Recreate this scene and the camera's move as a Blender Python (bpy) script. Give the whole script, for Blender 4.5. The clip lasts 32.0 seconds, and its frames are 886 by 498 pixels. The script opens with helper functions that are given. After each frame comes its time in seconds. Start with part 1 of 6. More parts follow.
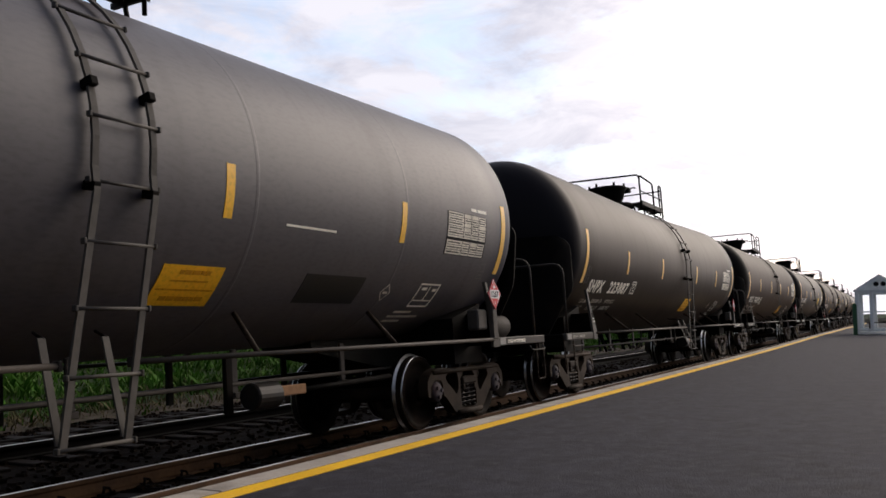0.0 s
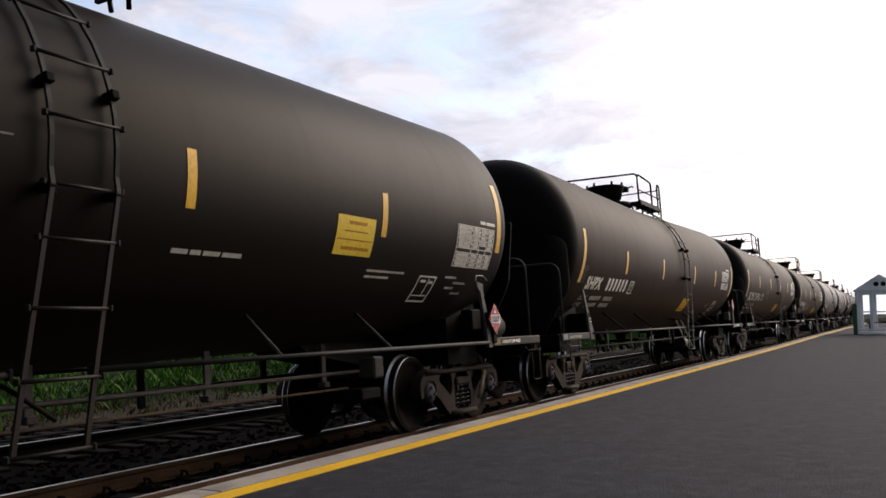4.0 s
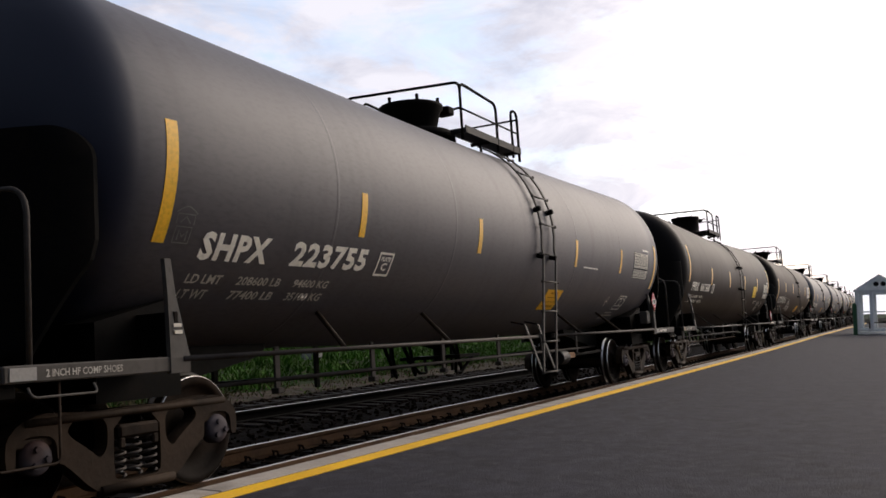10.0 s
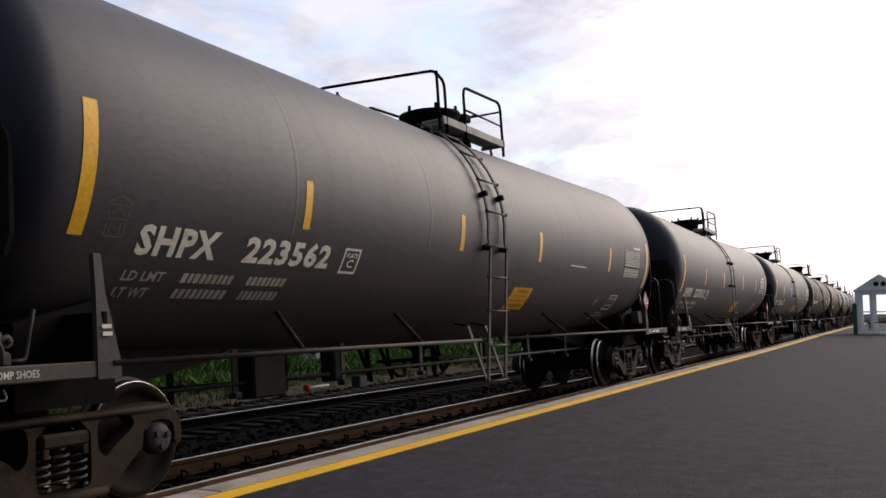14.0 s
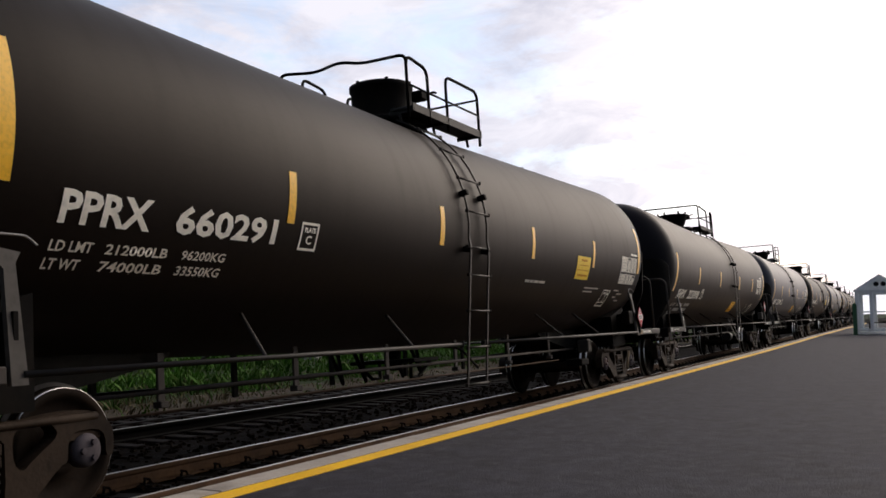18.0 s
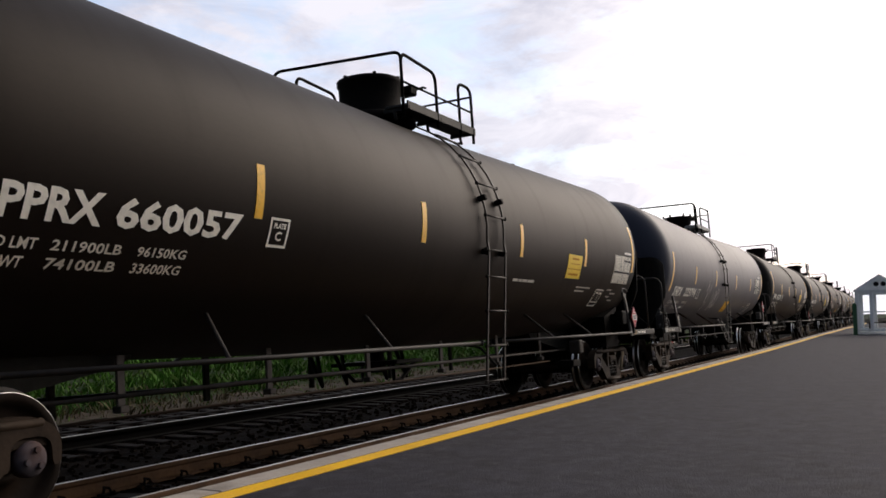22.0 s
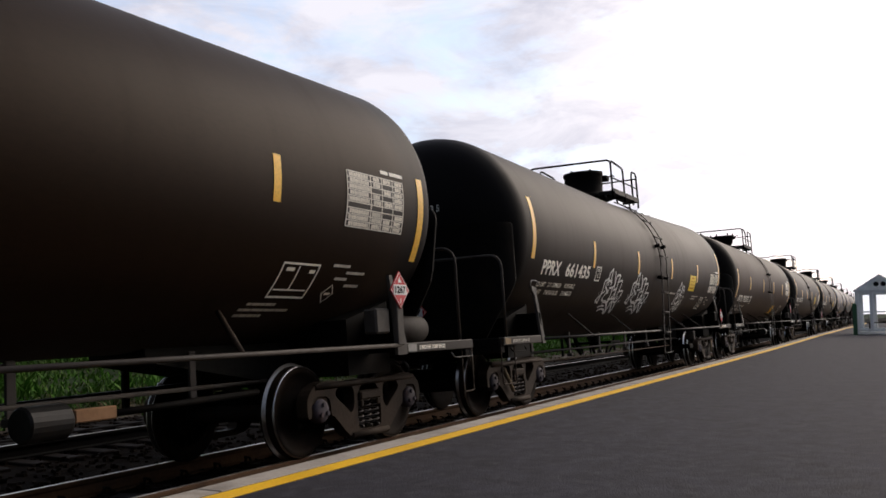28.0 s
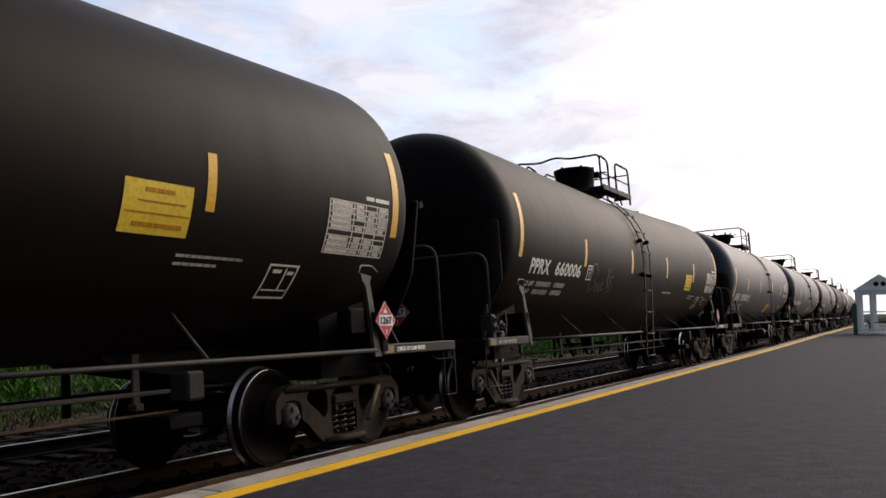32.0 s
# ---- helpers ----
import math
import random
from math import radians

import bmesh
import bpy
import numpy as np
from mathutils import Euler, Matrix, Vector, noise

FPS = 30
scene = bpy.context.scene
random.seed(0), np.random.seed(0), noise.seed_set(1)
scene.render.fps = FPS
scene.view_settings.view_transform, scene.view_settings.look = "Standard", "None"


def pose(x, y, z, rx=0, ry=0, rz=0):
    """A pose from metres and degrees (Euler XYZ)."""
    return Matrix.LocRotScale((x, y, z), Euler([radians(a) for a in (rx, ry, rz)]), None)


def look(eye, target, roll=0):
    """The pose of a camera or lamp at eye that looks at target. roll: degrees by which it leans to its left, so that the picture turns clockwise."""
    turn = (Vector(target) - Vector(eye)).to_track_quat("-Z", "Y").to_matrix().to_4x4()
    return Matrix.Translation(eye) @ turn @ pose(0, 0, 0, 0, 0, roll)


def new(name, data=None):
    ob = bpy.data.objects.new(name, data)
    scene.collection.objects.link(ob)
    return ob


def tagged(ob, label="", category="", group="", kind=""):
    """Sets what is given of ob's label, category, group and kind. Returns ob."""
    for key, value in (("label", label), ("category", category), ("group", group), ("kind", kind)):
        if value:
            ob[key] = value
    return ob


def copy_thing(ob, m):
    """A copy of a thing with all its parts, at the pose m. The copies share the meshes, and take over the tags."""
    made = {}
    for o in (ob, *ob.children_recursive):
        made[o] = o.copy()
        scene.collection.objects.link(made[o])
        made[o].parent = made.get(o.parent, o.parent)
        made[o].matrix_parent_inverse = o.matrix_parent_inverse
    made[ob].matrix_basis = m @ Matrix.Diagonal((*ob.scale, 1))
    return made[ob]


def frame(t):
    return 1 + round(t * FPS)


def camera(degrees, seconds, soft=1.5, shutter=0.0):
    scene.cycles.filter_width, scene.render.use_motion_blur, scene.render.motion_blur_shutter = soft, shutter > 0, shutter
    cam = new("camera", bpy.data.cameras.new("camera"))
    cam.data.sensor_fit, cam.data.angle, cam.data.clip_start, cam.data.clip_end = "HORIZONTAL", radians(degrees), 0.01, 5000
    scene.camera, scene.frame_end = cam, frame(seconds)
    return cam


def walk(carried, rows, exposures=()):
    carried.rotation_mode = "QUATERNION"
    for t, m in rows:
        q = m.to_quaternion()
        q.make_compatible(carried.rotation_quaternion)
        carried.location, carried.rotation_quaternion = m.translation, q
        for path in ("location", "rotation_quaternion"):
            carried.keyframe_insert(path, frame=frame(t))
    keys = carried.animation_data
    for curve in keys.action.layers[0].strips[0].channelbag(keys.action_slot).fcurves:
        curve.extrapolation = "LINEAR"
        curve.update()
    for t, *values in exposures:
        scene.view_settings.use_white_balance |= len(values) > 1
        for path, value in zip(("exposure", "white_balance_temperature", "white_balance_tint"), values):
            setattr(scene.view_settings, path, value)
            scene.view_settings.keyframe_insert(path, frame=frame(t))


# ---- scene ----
# ---------------------------------------------------------------- plan
BANK = radians(3.5)            # superelevation of the main track
TRACK_X = -6.275               # centre line of the main track
R_TANK, Z_TANK = 1.515, 2.62   # tank radius, height of its axis above the rails
SAG = {"S": (2.575, .0135), "Y": (2.580, .0135), "C": (2.588, .005), "P": (2.515, .0175)}   # tanks dip to the middle: axis height there, rise per metre
PITCH = 18.3729                # coupled length of a tank car
FIRST = 3.9287                 # centre of car 0 along the track at 0 s
SPEED = 13.8872
CURVE, CURVE_START = 0.0002, 19.7


def track(s):
    """Centre of the main track at s metres, and its heading."""
    u = max(s - CURVE_START, 0.0)
    return TRACK_X - u * u * CURVE / 2, s - u ** 3 * CURVE ** 2 / 6, u * CURVE


def axis(style, y):
    """Height of a tank's axis at y metres from the car's middle."""
    low, rise = SAG[style]
    return low + rise * math.sqrt(y * y + .09)


# slow changes of the train's speed: seconds, metres ahead of steady running
DRIFT = ((-1, -.12), (0, -.10), (.8, -.06), (2.1, -.01), (3.4, .12), (6, .24), (7.4, .22), (9, .20), (10, .17), (11.3, .16), (12.6, .09), (13, .06), (13.5, -.03),
         (15.5, -.18), (16.6, -.26), (18, -.33), (19, -.36), (20.6, -.41), (21.9, -.40), (23, -.45), (24.6, -.23), (25.5, -.20), (26.5, -.05), (27.5, .06), (28, .47),
         (28.7, .52), (30, .50), (31, .46), (32, .37), (33, .3))


def drift(t):
    xs, ys = zip(*DRIFT)
    return float(sum(np.interp(t + d, xs, ys) for d in (-.15, 0, .15)) / 3)


def travelled(t):
    return SPEED * t - drift(t)


SLACK = {6: .02, 17: .05}   # couplings that are stretched a little more


def car_pose(index, t):
    x, y, turn = track(FIRST + PITCH * index + SLACK.get(index, 0.0) - travelled(t))
    return Matrix.Translation((x, y, 0)) @ Matrix.Rotation(turn, 4, "Z") @ Matrix.Rotation(-BANK, 4, "Y")


# ---------------------------------------------------------------- camera
cam = camera(51.75, 32.0, soft=1.6)
EYE = Matrix.Translation((-0.0744, 0, 1.4084)) @ Matrix.Rotation(radians(26.843), 4, "Z") @ Matrix.Rotation(radians(94.382), 4, "X") @ Matrix.Rotation(radians(-0.676), 4, "Z")
walk(cam, [(0.0, EYE), (32.0, EYE)], [(0.0, 0.0), (32.0, 0.0)])

# ---------------------------------------------------------------- light
world = bpy.data.worlds.new("world")
scene.world = world
world.use_nodes = True
wn, wl = world.node_tree.nodes, world.node_tree.links
wn.clear()


def wnode(kind, **settings):
    n = wn.new(kind)
    for k, v in settings.items():
        n.inputs[k].default_value = v
    return n


sky = wn.new("ShaderNodeTexSky")
sky.sky_type = "NISHITA"
sky.sun_disc = False
sky.sun_elevation, sky.sun_rotation = radians(30.5), radians(22.2)
sky.air_density, sky.dust_density = 1.0, 1.5
coord = wn.new("ShaderNodeTexCoord")
stretch = wn.new("ShaderNodeMapping")
stretch.inputs["Scale"].default_value = (1.0, 1.0, 2.6)
stretch.inputs["Rotation"].default_value = (0.1, 0.25, 0.6)
clouds = wnode("ShaderNodeTexNoise", Scale=8.0, Detail=9.0, Roughness=0.60, Distortion=0.3)
cover = wn.new("ShaderNodeValToRGB")
cover.color_ramp.elements[0].position, cover.color_ramp.elements[0].color = 0.58, (0.38, 0.38, 0.38, 1)
cover.color_ramp.elements[1].position, cover.color_ramp.elements[1].color = 0.80, (1, 1, 1, 1)
folds = wnode("ShaderNodeTexNoise", Scale=7.0, Detail=8.0, Roughness=0.6, Distortion=0.6)
tone = wn.new("ShaderNodeValToRGB")
tone.color_ramp.elements[0].position, tone.color_ramp.elements[0].color = 0.36, (0.68, 0.68, 0.79, 1)
tone.color_ramp.elements[1].position, tone.color_ramp.elements[1].color = 0.60, (0.935, 0.915, 1.00, 1)
level = wn.new("ShaderNodeVectorMath")
level.operation = "SCALE"
skylevel = wn.new("ShaderNodeVectorMath")
skylevel.operation = "SCALE"
skylevel.inputs["Scale"].default_value = 0.22
blend = wn.new("ShaderNodeMix")
blend.data_type = "RGBA"
back = wnode("ShaderNodeBackground", Strength=1.0)
out = wn.new("ShaderNodeOutputWorld")
wl.new(coord.outputs["Generated"], stretch.inputs["Vector"])
wl.new(stretch.outputs["Vector"], clouds.inputs["Vector"])
wl.new(stretch.outputs["Vector"], folds.inputs["Vector"])
wl.new(folds.outputs["Fac"], tone.inputs["Fac"])
wl.new(tone.outputs["Color"], level.inputs[0])
wl.new(sky.outputs["Color"], skylevel.inputs[0])
wl.new(cover.outputs["Color"], blend.inputs["Factor"])
wl.new(skylevel.outputs["Vector"], blend.inputs["A"])
wl.new(level.outputs["Vector"], blend.inputs["B"])
# clouds are brighter on the sun's side of the sky
toward = wn.new("ShaderNodeVectorMath")
toward.operation = "DOT_PRODUCT"
toward.inputs[1].default_value = (0.25, 0.96, 0.10)
glow = wn.new("ShaderNodeMapRange")
glow.inputs["From Min"].default_value, glow.inputs["From Max"].default_value = -0.12, 0.48
glow.inputs["To Min"].default_value, glow.inputs["To Max"].default_value = 0.36, 1.0
wl.new(coord.outputs["Generated"], toward.inputs[0])
wl.new(toward.outputs["Value"], glow.inputs["Value"])
# and they break up away from it
gaps = wn.new("ShaderNodeMath")
gaps.operation = "MULTIPLY_ADD"
gaps.inputs[1].default_value = 0.34
wl.new(toward.outputs["Value"], gaps.inputs[0])
wl.new(clouds.outputs["Fac"], gaps.inputs[2])
wl.new(gaps.outputs[0], cover.inputs["Fac"])
dim = wn.new("ShaderNodeVectorMath")
dim.operation = "SCALE"
wl.new(blend.outputs["Result"], dim.inputs[0])
wl.new(glow.outputs["Result"], dim.inputs["Scale"])
# a warm, much brighter field round the veiled sun
hot = wn.new("ShaderNodeMapRange")
hot.interpolation_type = "SMOOTHSTEP"
hot.inputs["From Min"].default_value, hot.inputs["From Max"].default_value = 0.74, 0.99
sunward = wn.new("ShaderNodeVectorMath")
sunward.operation = "DOT_PRODUCT"
sunward.inputs[1].default_value = (0.34, 0.90, 0.28)
wl.new(coord.outputs["Generated"], sunward.inputs[0])
wl.new(sunward.outputs["Value"], hot.inputs["Value"])
veil = wn.new("ShaderNodeMix")
veil.data_type, veil.blend_type = "RGBA", "MULTIPLY"
veil.inputs["B"].default_value = (2.0, 1.8, 1.58, 1)
wl.new(hot.outputs["Result"], veil.inputs["Factor"])
wl.new(dim.outputs["Vector"], veil.inputs["A"])
wl.new(veil.outputs["Result"], back.inputs["Color"])
wl.new(back.outputs["Background"], out.inputs["Surface"])

sun = new("sun", bpy.data.lights.new("sun", "SUN"))
sun.data.energy, sun.data.angle, sun.data.color = 1.8, radians(40), (1.0, 0.88, 0.75)
sun.matrix_world = look((9, 22, 14), (0, 0, 0))


# ---------------------------------------------------------------- materials
def material(name, color, rough=0.6, metal=0.0, grain=12.0, vary=0.25, bump=0.15, stain=None, amount=0.0, spec=0.5, streak=(1, 1, 1), second=1.2):
    """A surface with fine grain, a broader variation and stains of another colour."""
    m = bpy.data.materials.new(name)
    m.use_nodes = True
    n, l = m.node_tree.nodes, m.node_tree.links
    b = n["Principled BSDF"]
    b.inputs["Roughness"].default_value, b.inputs["Metallic"].default_value = rough, metal
    b.inputs["Specular IOR Level"].default_value = spec
    tc = n.new("ShaderNodeTexCoord")
    mp = n.new("ShaderNodeMapping")
    mp.inputs["Scale"].default_value = streak
    info = n.new("ShaderNodeObjectInfo")
    shift = n.new("ShaderNodeVectorMath")
    shift.operation = "MULTIPLY_ADD"
    shift.inputs[1].default_value = (37, 19, 23)
    l.new(info.outputs["Random"], shift.inputs[0])
    l.new(tc.outputs["Object"], mp.inputs["Vector"])
    l.new(mp.outputs["Vector"], shift.inputs[2])
    fine = n.new("ShaderNodeTexNoise")
    fine.inputs["Scale"].default_value, fine.inputs["Detail"].default_value = grain, 6
    broad = n.new("ShaderNodeTexNoise")
    broad.inputs["Scale"].default_value, broad.inputs["Detail"].default_value = second, 5
    for t in (fine, broad):
        l.new(shift.outputs["Vector"], t.inputs["Vector"])
    def mixer(kind, a, bb, fac, value=None):
        x = n.new("ShaderNodeMix")
        x.data_type, x.blend_type = "RGBA", kind
        for sock, v in (("A", a), ("B", bb), ("Factor", fac)):
            if isinstance(v, (tuple, float)):
                x.inputs[sock].default_value = v
            else:
                l.new(v, x.inputs[sock])
        return x.outputs["Result"]
    def band(src, lo, hi):
        r = n.new("ShaderNodeMapRange")
        r.inputs["From Min"].default_value, r.inputs["From Max"].default_value = lo, hi
        l.new(src, r.inputs["Value"])
        return r.outputs["Result"]
    dark = tuple(c * (1 - vary) for c in color) + (1,)
    lite = tuple(min(1, c * (1 + vary)) for c in color) + (1,)
    col = mixer("MIX", dark, lite, band(broad.outputs["Fac"], .3, .7))
    col = mixer("MIX", col, mixer("MULTIPLY", col, (0.72, 0.72, 0.72, 1.0), 1.0), band(fine.outputs["Fac"], .45, .8))
    if stain:
        spot = n.new("ShaderNodeTexNoise")
        spot.inputs["Scale"].default_value, spot.inputs["Detail"].default_value = second * 2.3, 8
        l.new(shift.outputs["Vector"], spot.inputs["Vector"])
        f = n.new("ShaderNodeMath")
        f.operation = "MULTIPLY"
        f.inputs[1].default_value = amount
        l.new(band(spot.outputs["Fac"], .5, .68), f.inputs[0])
        col = mixer("MIX", col, tuple(stain) + (1,), f.outputs[0])
    l.new(col, b.inputs["Base Color"])
    rr = n.new("ShaderNodeMapRange")
    rr.inputs["To Min"].default_value, rr.inputs["To Max"].default_value = max(.05, rough - .08), min(1, rough + .1)
    l.new(broad.outputs["Fac"], rr.inputs["Value"])
    l.new(rr.outputs["Result"], b.inputs["Roughness"])
    if bump:
        bp = n.new("ShaderNodeBump")
        bp.inputs["Strength"].default_value, bp.inputs["Distance"].default_value = bump, 0.01
        l.new(fine.outputs["Fac"], bp.inputs["Height"])
        l.new(bp.outputs["Normal"], b.inputs["Normal"])
    m["base"] = color
    return m


def tank_paint(name, body, head, rough, spec, soft=0.35, dirt=0.25, dust=0.12, warm=(1, .78, .62)):
    """Paint of a tank: body colour, heads sprayed in another colour with a soft border, and dirt streaks that run down."""
    m = material(name, body, rough, 0, 30, 0.10, 0.04, spec=spec, streak=(1, .35, 1), second=0.5)
    n, l = m.node_tree.nodes, m.node_tree.links
    b = n["Principled BSDF"]
    b.inputs["Sheen Weight"].default_value, b.inputs["Sheen Roughness"].default_value = dust, .35
    b.inputs["Sheen Tint"].default_value = (1.0, .70, .52, 1)
    b.inputs["Specular Tint"].default_value = tuple(warm) + (1,)
    was = b.inputs["Base Color"].links[0].from_socket
    tc = n.new("ShaderNodeTexCoord")
    sep = n.new("ShaderNodeSeparateXYZ")
    l.new(tc.outputs["Object"], sep.inputs["Vector"])
    info = n.new("ShaderNodeObjectInfo")
    shift = n.new("ShaderNodeVectorMath")
    shift.operation = "MULTIPLY_ADD"
    shift.inputs[1].default_value = (11, 47, 5)
    l.new(info.outputs["Random"], shift.inputs[0])
    squash = n.new("ShaderNodeMapping")
    squash.inputs["Scale"].default_value = (.35, 3.2, .35)
    l.new(tc.outputs["Object"], squash.inputs["Vector"])
    l.new(squash.outputs["Vector"], shift.inputs[2])
    streaks = n.new("ShaderNodeTexNoise")
    streaks.inputs["Scale"].default_value, streaks.inputs["Detail"].default_value = 1.6, 7
    l.new(shift.outputs["Vector"], streaks.inputs["Vector"])
    r = n.new("ShaderNodeMapRange")
    r.inputs["From Min"].default_value, r.inputs["From Max"].default_value, r.inputs["To Max"].default_value = .5, .75, dirt
    l.new(streaks.outputs["Fac"], r.inputs["Value"])
    mx = n.new("ShaderNodeMix")
    mx.data_type = "RGBA"
    mx.inputs["B"].default_value = (body[0] * .55, body[1] * .5, body[2] * .45, 1)
    l.new(r.outputs["Result"], mx.inputs["Factor"])
    l.new(was, mx.inputs["A"])
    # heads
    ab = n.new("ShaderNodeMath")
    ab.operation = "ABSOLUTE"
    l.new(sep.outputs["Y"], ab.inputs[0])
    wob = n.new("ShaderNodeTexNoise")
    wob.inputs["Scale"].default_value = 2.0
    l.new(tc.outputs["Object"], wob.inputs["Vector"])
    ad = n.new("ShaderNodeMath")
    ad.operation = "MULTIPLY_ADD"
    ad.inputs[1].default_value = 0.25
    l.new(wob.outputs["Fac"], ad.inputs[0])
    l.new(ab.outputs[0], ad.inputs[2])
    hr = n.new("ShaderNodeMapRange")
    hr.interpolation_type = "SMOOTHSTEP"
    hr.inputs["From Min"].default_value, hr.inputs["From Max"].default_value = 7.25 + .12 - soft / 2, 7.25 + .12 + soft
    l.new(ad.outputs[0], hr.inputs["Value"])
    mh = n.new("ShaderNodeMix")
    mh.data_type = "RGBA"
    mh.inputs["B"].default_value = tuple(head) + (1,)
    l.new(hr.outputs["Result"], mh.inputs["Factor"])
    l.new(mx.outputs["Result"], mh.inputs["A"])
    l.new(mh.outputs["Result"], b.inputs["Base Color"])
    dusty = n.new("ShaderNodeMapRange")
    dusty.inputs["To Min"].default_value, dusty.inputs["To Max"].default_value = dust, dust * .25
    l.new(hr.outputs["Result"], dusty.inputs["Value"])
    l.new(dusty.outputs["Result"], b.inputs["Sheen Weight"])
    # dull streaks in the gloss
    old = b.inputs["Roughness"].links[0].from_socket
    ra = n.new("ShaderNodeMath")
    ra.operation = "MULTIPLY_ADD"
    ra.inputs[1].default_value = 0.14
    l.new(r.outputs["Result"], ra.inputs[0])
    l.new(old, ra.inputs[2])
    l.new(ra.outputs[0], b.inputs["Roughness"])
    return m


PAINT = {
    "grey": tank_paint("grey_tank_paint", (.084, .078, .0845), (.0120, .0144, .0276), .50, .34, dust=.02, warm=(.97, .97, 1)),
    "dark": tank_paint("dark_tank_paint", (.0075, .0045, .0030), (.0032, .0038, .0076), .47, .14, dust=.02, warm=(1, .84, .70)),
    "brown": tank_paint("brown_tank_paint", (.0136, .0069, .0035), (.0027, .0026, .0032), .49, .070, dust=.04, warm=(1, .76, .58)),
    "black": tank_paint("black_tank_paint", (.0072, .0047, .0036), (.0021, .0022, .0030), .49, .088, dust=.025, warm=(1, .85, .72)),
}
M_STEEL = material("grimy_black_steel", (.005, .0045, .004), .7, .0, 18, .3, .2, (.013, .009, .0065), .5, .05)
M_GREYSTEEL = material("grey_painted_steel", (.085, .078, .070), .6, 0, 16, .2, .1, (.04, .034, .03), .5, .10)
M_FRAME = material("dusty_cast_steel", (.040, .027, .018), .68, 0, 26, .4, .4, (.010, .006, .0035), .8, .09)
M_WHEEL = material("rusty_wheel_steel", (.0130, .0080, .0050), .72, .0, 22, .35, .25, (.035, .020, .011), .6, .08)
M_EDGEGLINT = material("bright_tread_steel", (.62, .60, .57), .30, 1, 40, .15, .02)
M_CAP = material("bearing_cap_steel", (.078, .067, .074), .6, 0, 30, .3, .1, (.09, .035, .02), .5, .1)
M_BLUECAP = material("pale_blue_cap_paint", (.085, .115, .18), .5, 0, 30, .3, .1, (.05, .05, .06), .5, .3)
M_PANELBACK = material("dark_panel_paint", (.013, .010, .008), .55, 0, 20, .2, .03, (.022, .018, .014), .4, .2)
M_PIPE = material("grey_worn_pipe", (.060, .052, .046), .6, 0, 22, .25, .1, (.03, .024, .02), .5, .12)
M_SPRING = material("spring_steel", (.085, .072, .062), .65, 0, 30, .2, .1, spec=.2)
M_AMBER = material("amber_reflective_tape", (.95, .52, .02), .42, 0, 30, .06, .02, (.60, .30, .03), .10, .35)
M_AMBER.node_tree.nodes["Principled BSDF"].inputs["Sheen Weight"].default_value = 0.7
M_AMBER.node_tree.nodes["Principled BSDF"].inputs["Sheen Roughness"].default_value = 0.3
M_LABEL = material("yellow_label_sheet", (.95, .50, .018), .5, 0, 30, .08, .02, spec=.3)
M_LABELBRIGHT = material("bright_yellow_label_sheet", (.96, .66, .045), .5, 0, 30, .08, .02, spec=.3)
M_LABELINK = material("brown_label_print", (.60, .27, .012), .6, 0, 30, .1, 0, spec=.2)
M_WHITE = material("cream_stencil_paint", (.95, .91, .80), .6, 0, 14, .03, 0, (.42, .38, .32), .08, .3)
M_GREYINK = material("faded_stencil_paint", (.60, .57, .50), .7, 0, 14, .2, 0, (.2, .18, .16), .45, .2)
M_TAG = material("silver_spray_paint", (.72, .72, .69), .6, 0, 14, .2, 0, (.2, .2, .2), .4, .3)
M_TAG2 = material("pale_spray_paint", (.55, .52, .47), .6, 0, 14, .2, 0, (.12, .11, .1), .4)
M_TAGDIM2 = material("faint_spray_paint", (.15, .14, .13), .6, 0, 14, .2, 0, (.07, .065, .06), .6)
M_TAGDARK = material("dark_overpaint", (.014, .0135, .013), .5, 0, 30, .1, 0, spec=.3)
M_GRATING = material("pale_galvanised_grating", (.36, .35, .33), .6, 0, 30, .2, .1, (.15, .14, .13), .5, .3)
M_PANEL = material("cream_data_panel", (.80, .75, .64), .6, 0, 20, .12, 0, (.3, .27, .22), .3, .25)
M_WALKWAY = material("dark_walkway_steel", (.020, .018, .0165), .6, 0, 30, .2, .1, (.035, .028, .022), .5, .2)
M_TAGDIM = material("thin_spray_paint", (.15, .15, .145), .6, 0, 14, .2, 0, (.08, .08, .08), .5, .2)
M_RED = material("red_placard", (.55, .02, .03), .5, 0, 30, .1, 0, spec=.3)
M_PLATEWHITE = material("white_placard", (.8, .78, .76), .5, 0, 30, .05, 0, spec=.3)
M_INK = material("black_print", (.010, .010, .010), .7, 0, 30, .1, 0, spec=.15)
M_TANGREY = material("faded_grey_drum", (.050, .044, .038), .65, 0, 18, .2, .1, (.03, .02, .014), .5, .1)
M_VALVE = material("grimy_valve_casting", (.050, .047, .045), .55, 0, 26, .3, .2, (.02, .016, .013), .6, .15)
M_RUSTBOX = material("rusty_beam", (.085, .055, .035), .8, 0, 18, .3, .2, (.04, .03, .025), .6, .15)
M_LEVER = material("rusty_lever_end", (.30, .17, .09), .8, 0, 18, .2, .2, (.12, .07, .04), .5, .15)
# for the unseen wall that keeps low sky light off the tanks
M_BLOCKER = material("dark_station_brick", (.045, .032, .026), .85, 0, 18, .2, .2, (.03, .025, .02), .5, .1)
M_SILL = material("dark_draft_sill", (.017, .016, .0135), .7, 0, 18, .25, .2, (.008, .007, .006), .5, .05)
M_CYLINDER = material("oily_black_cylinder", (.020, .019, .018), .42, 0, 18, .25, .1, (.04, .03, .022), .4, .16)
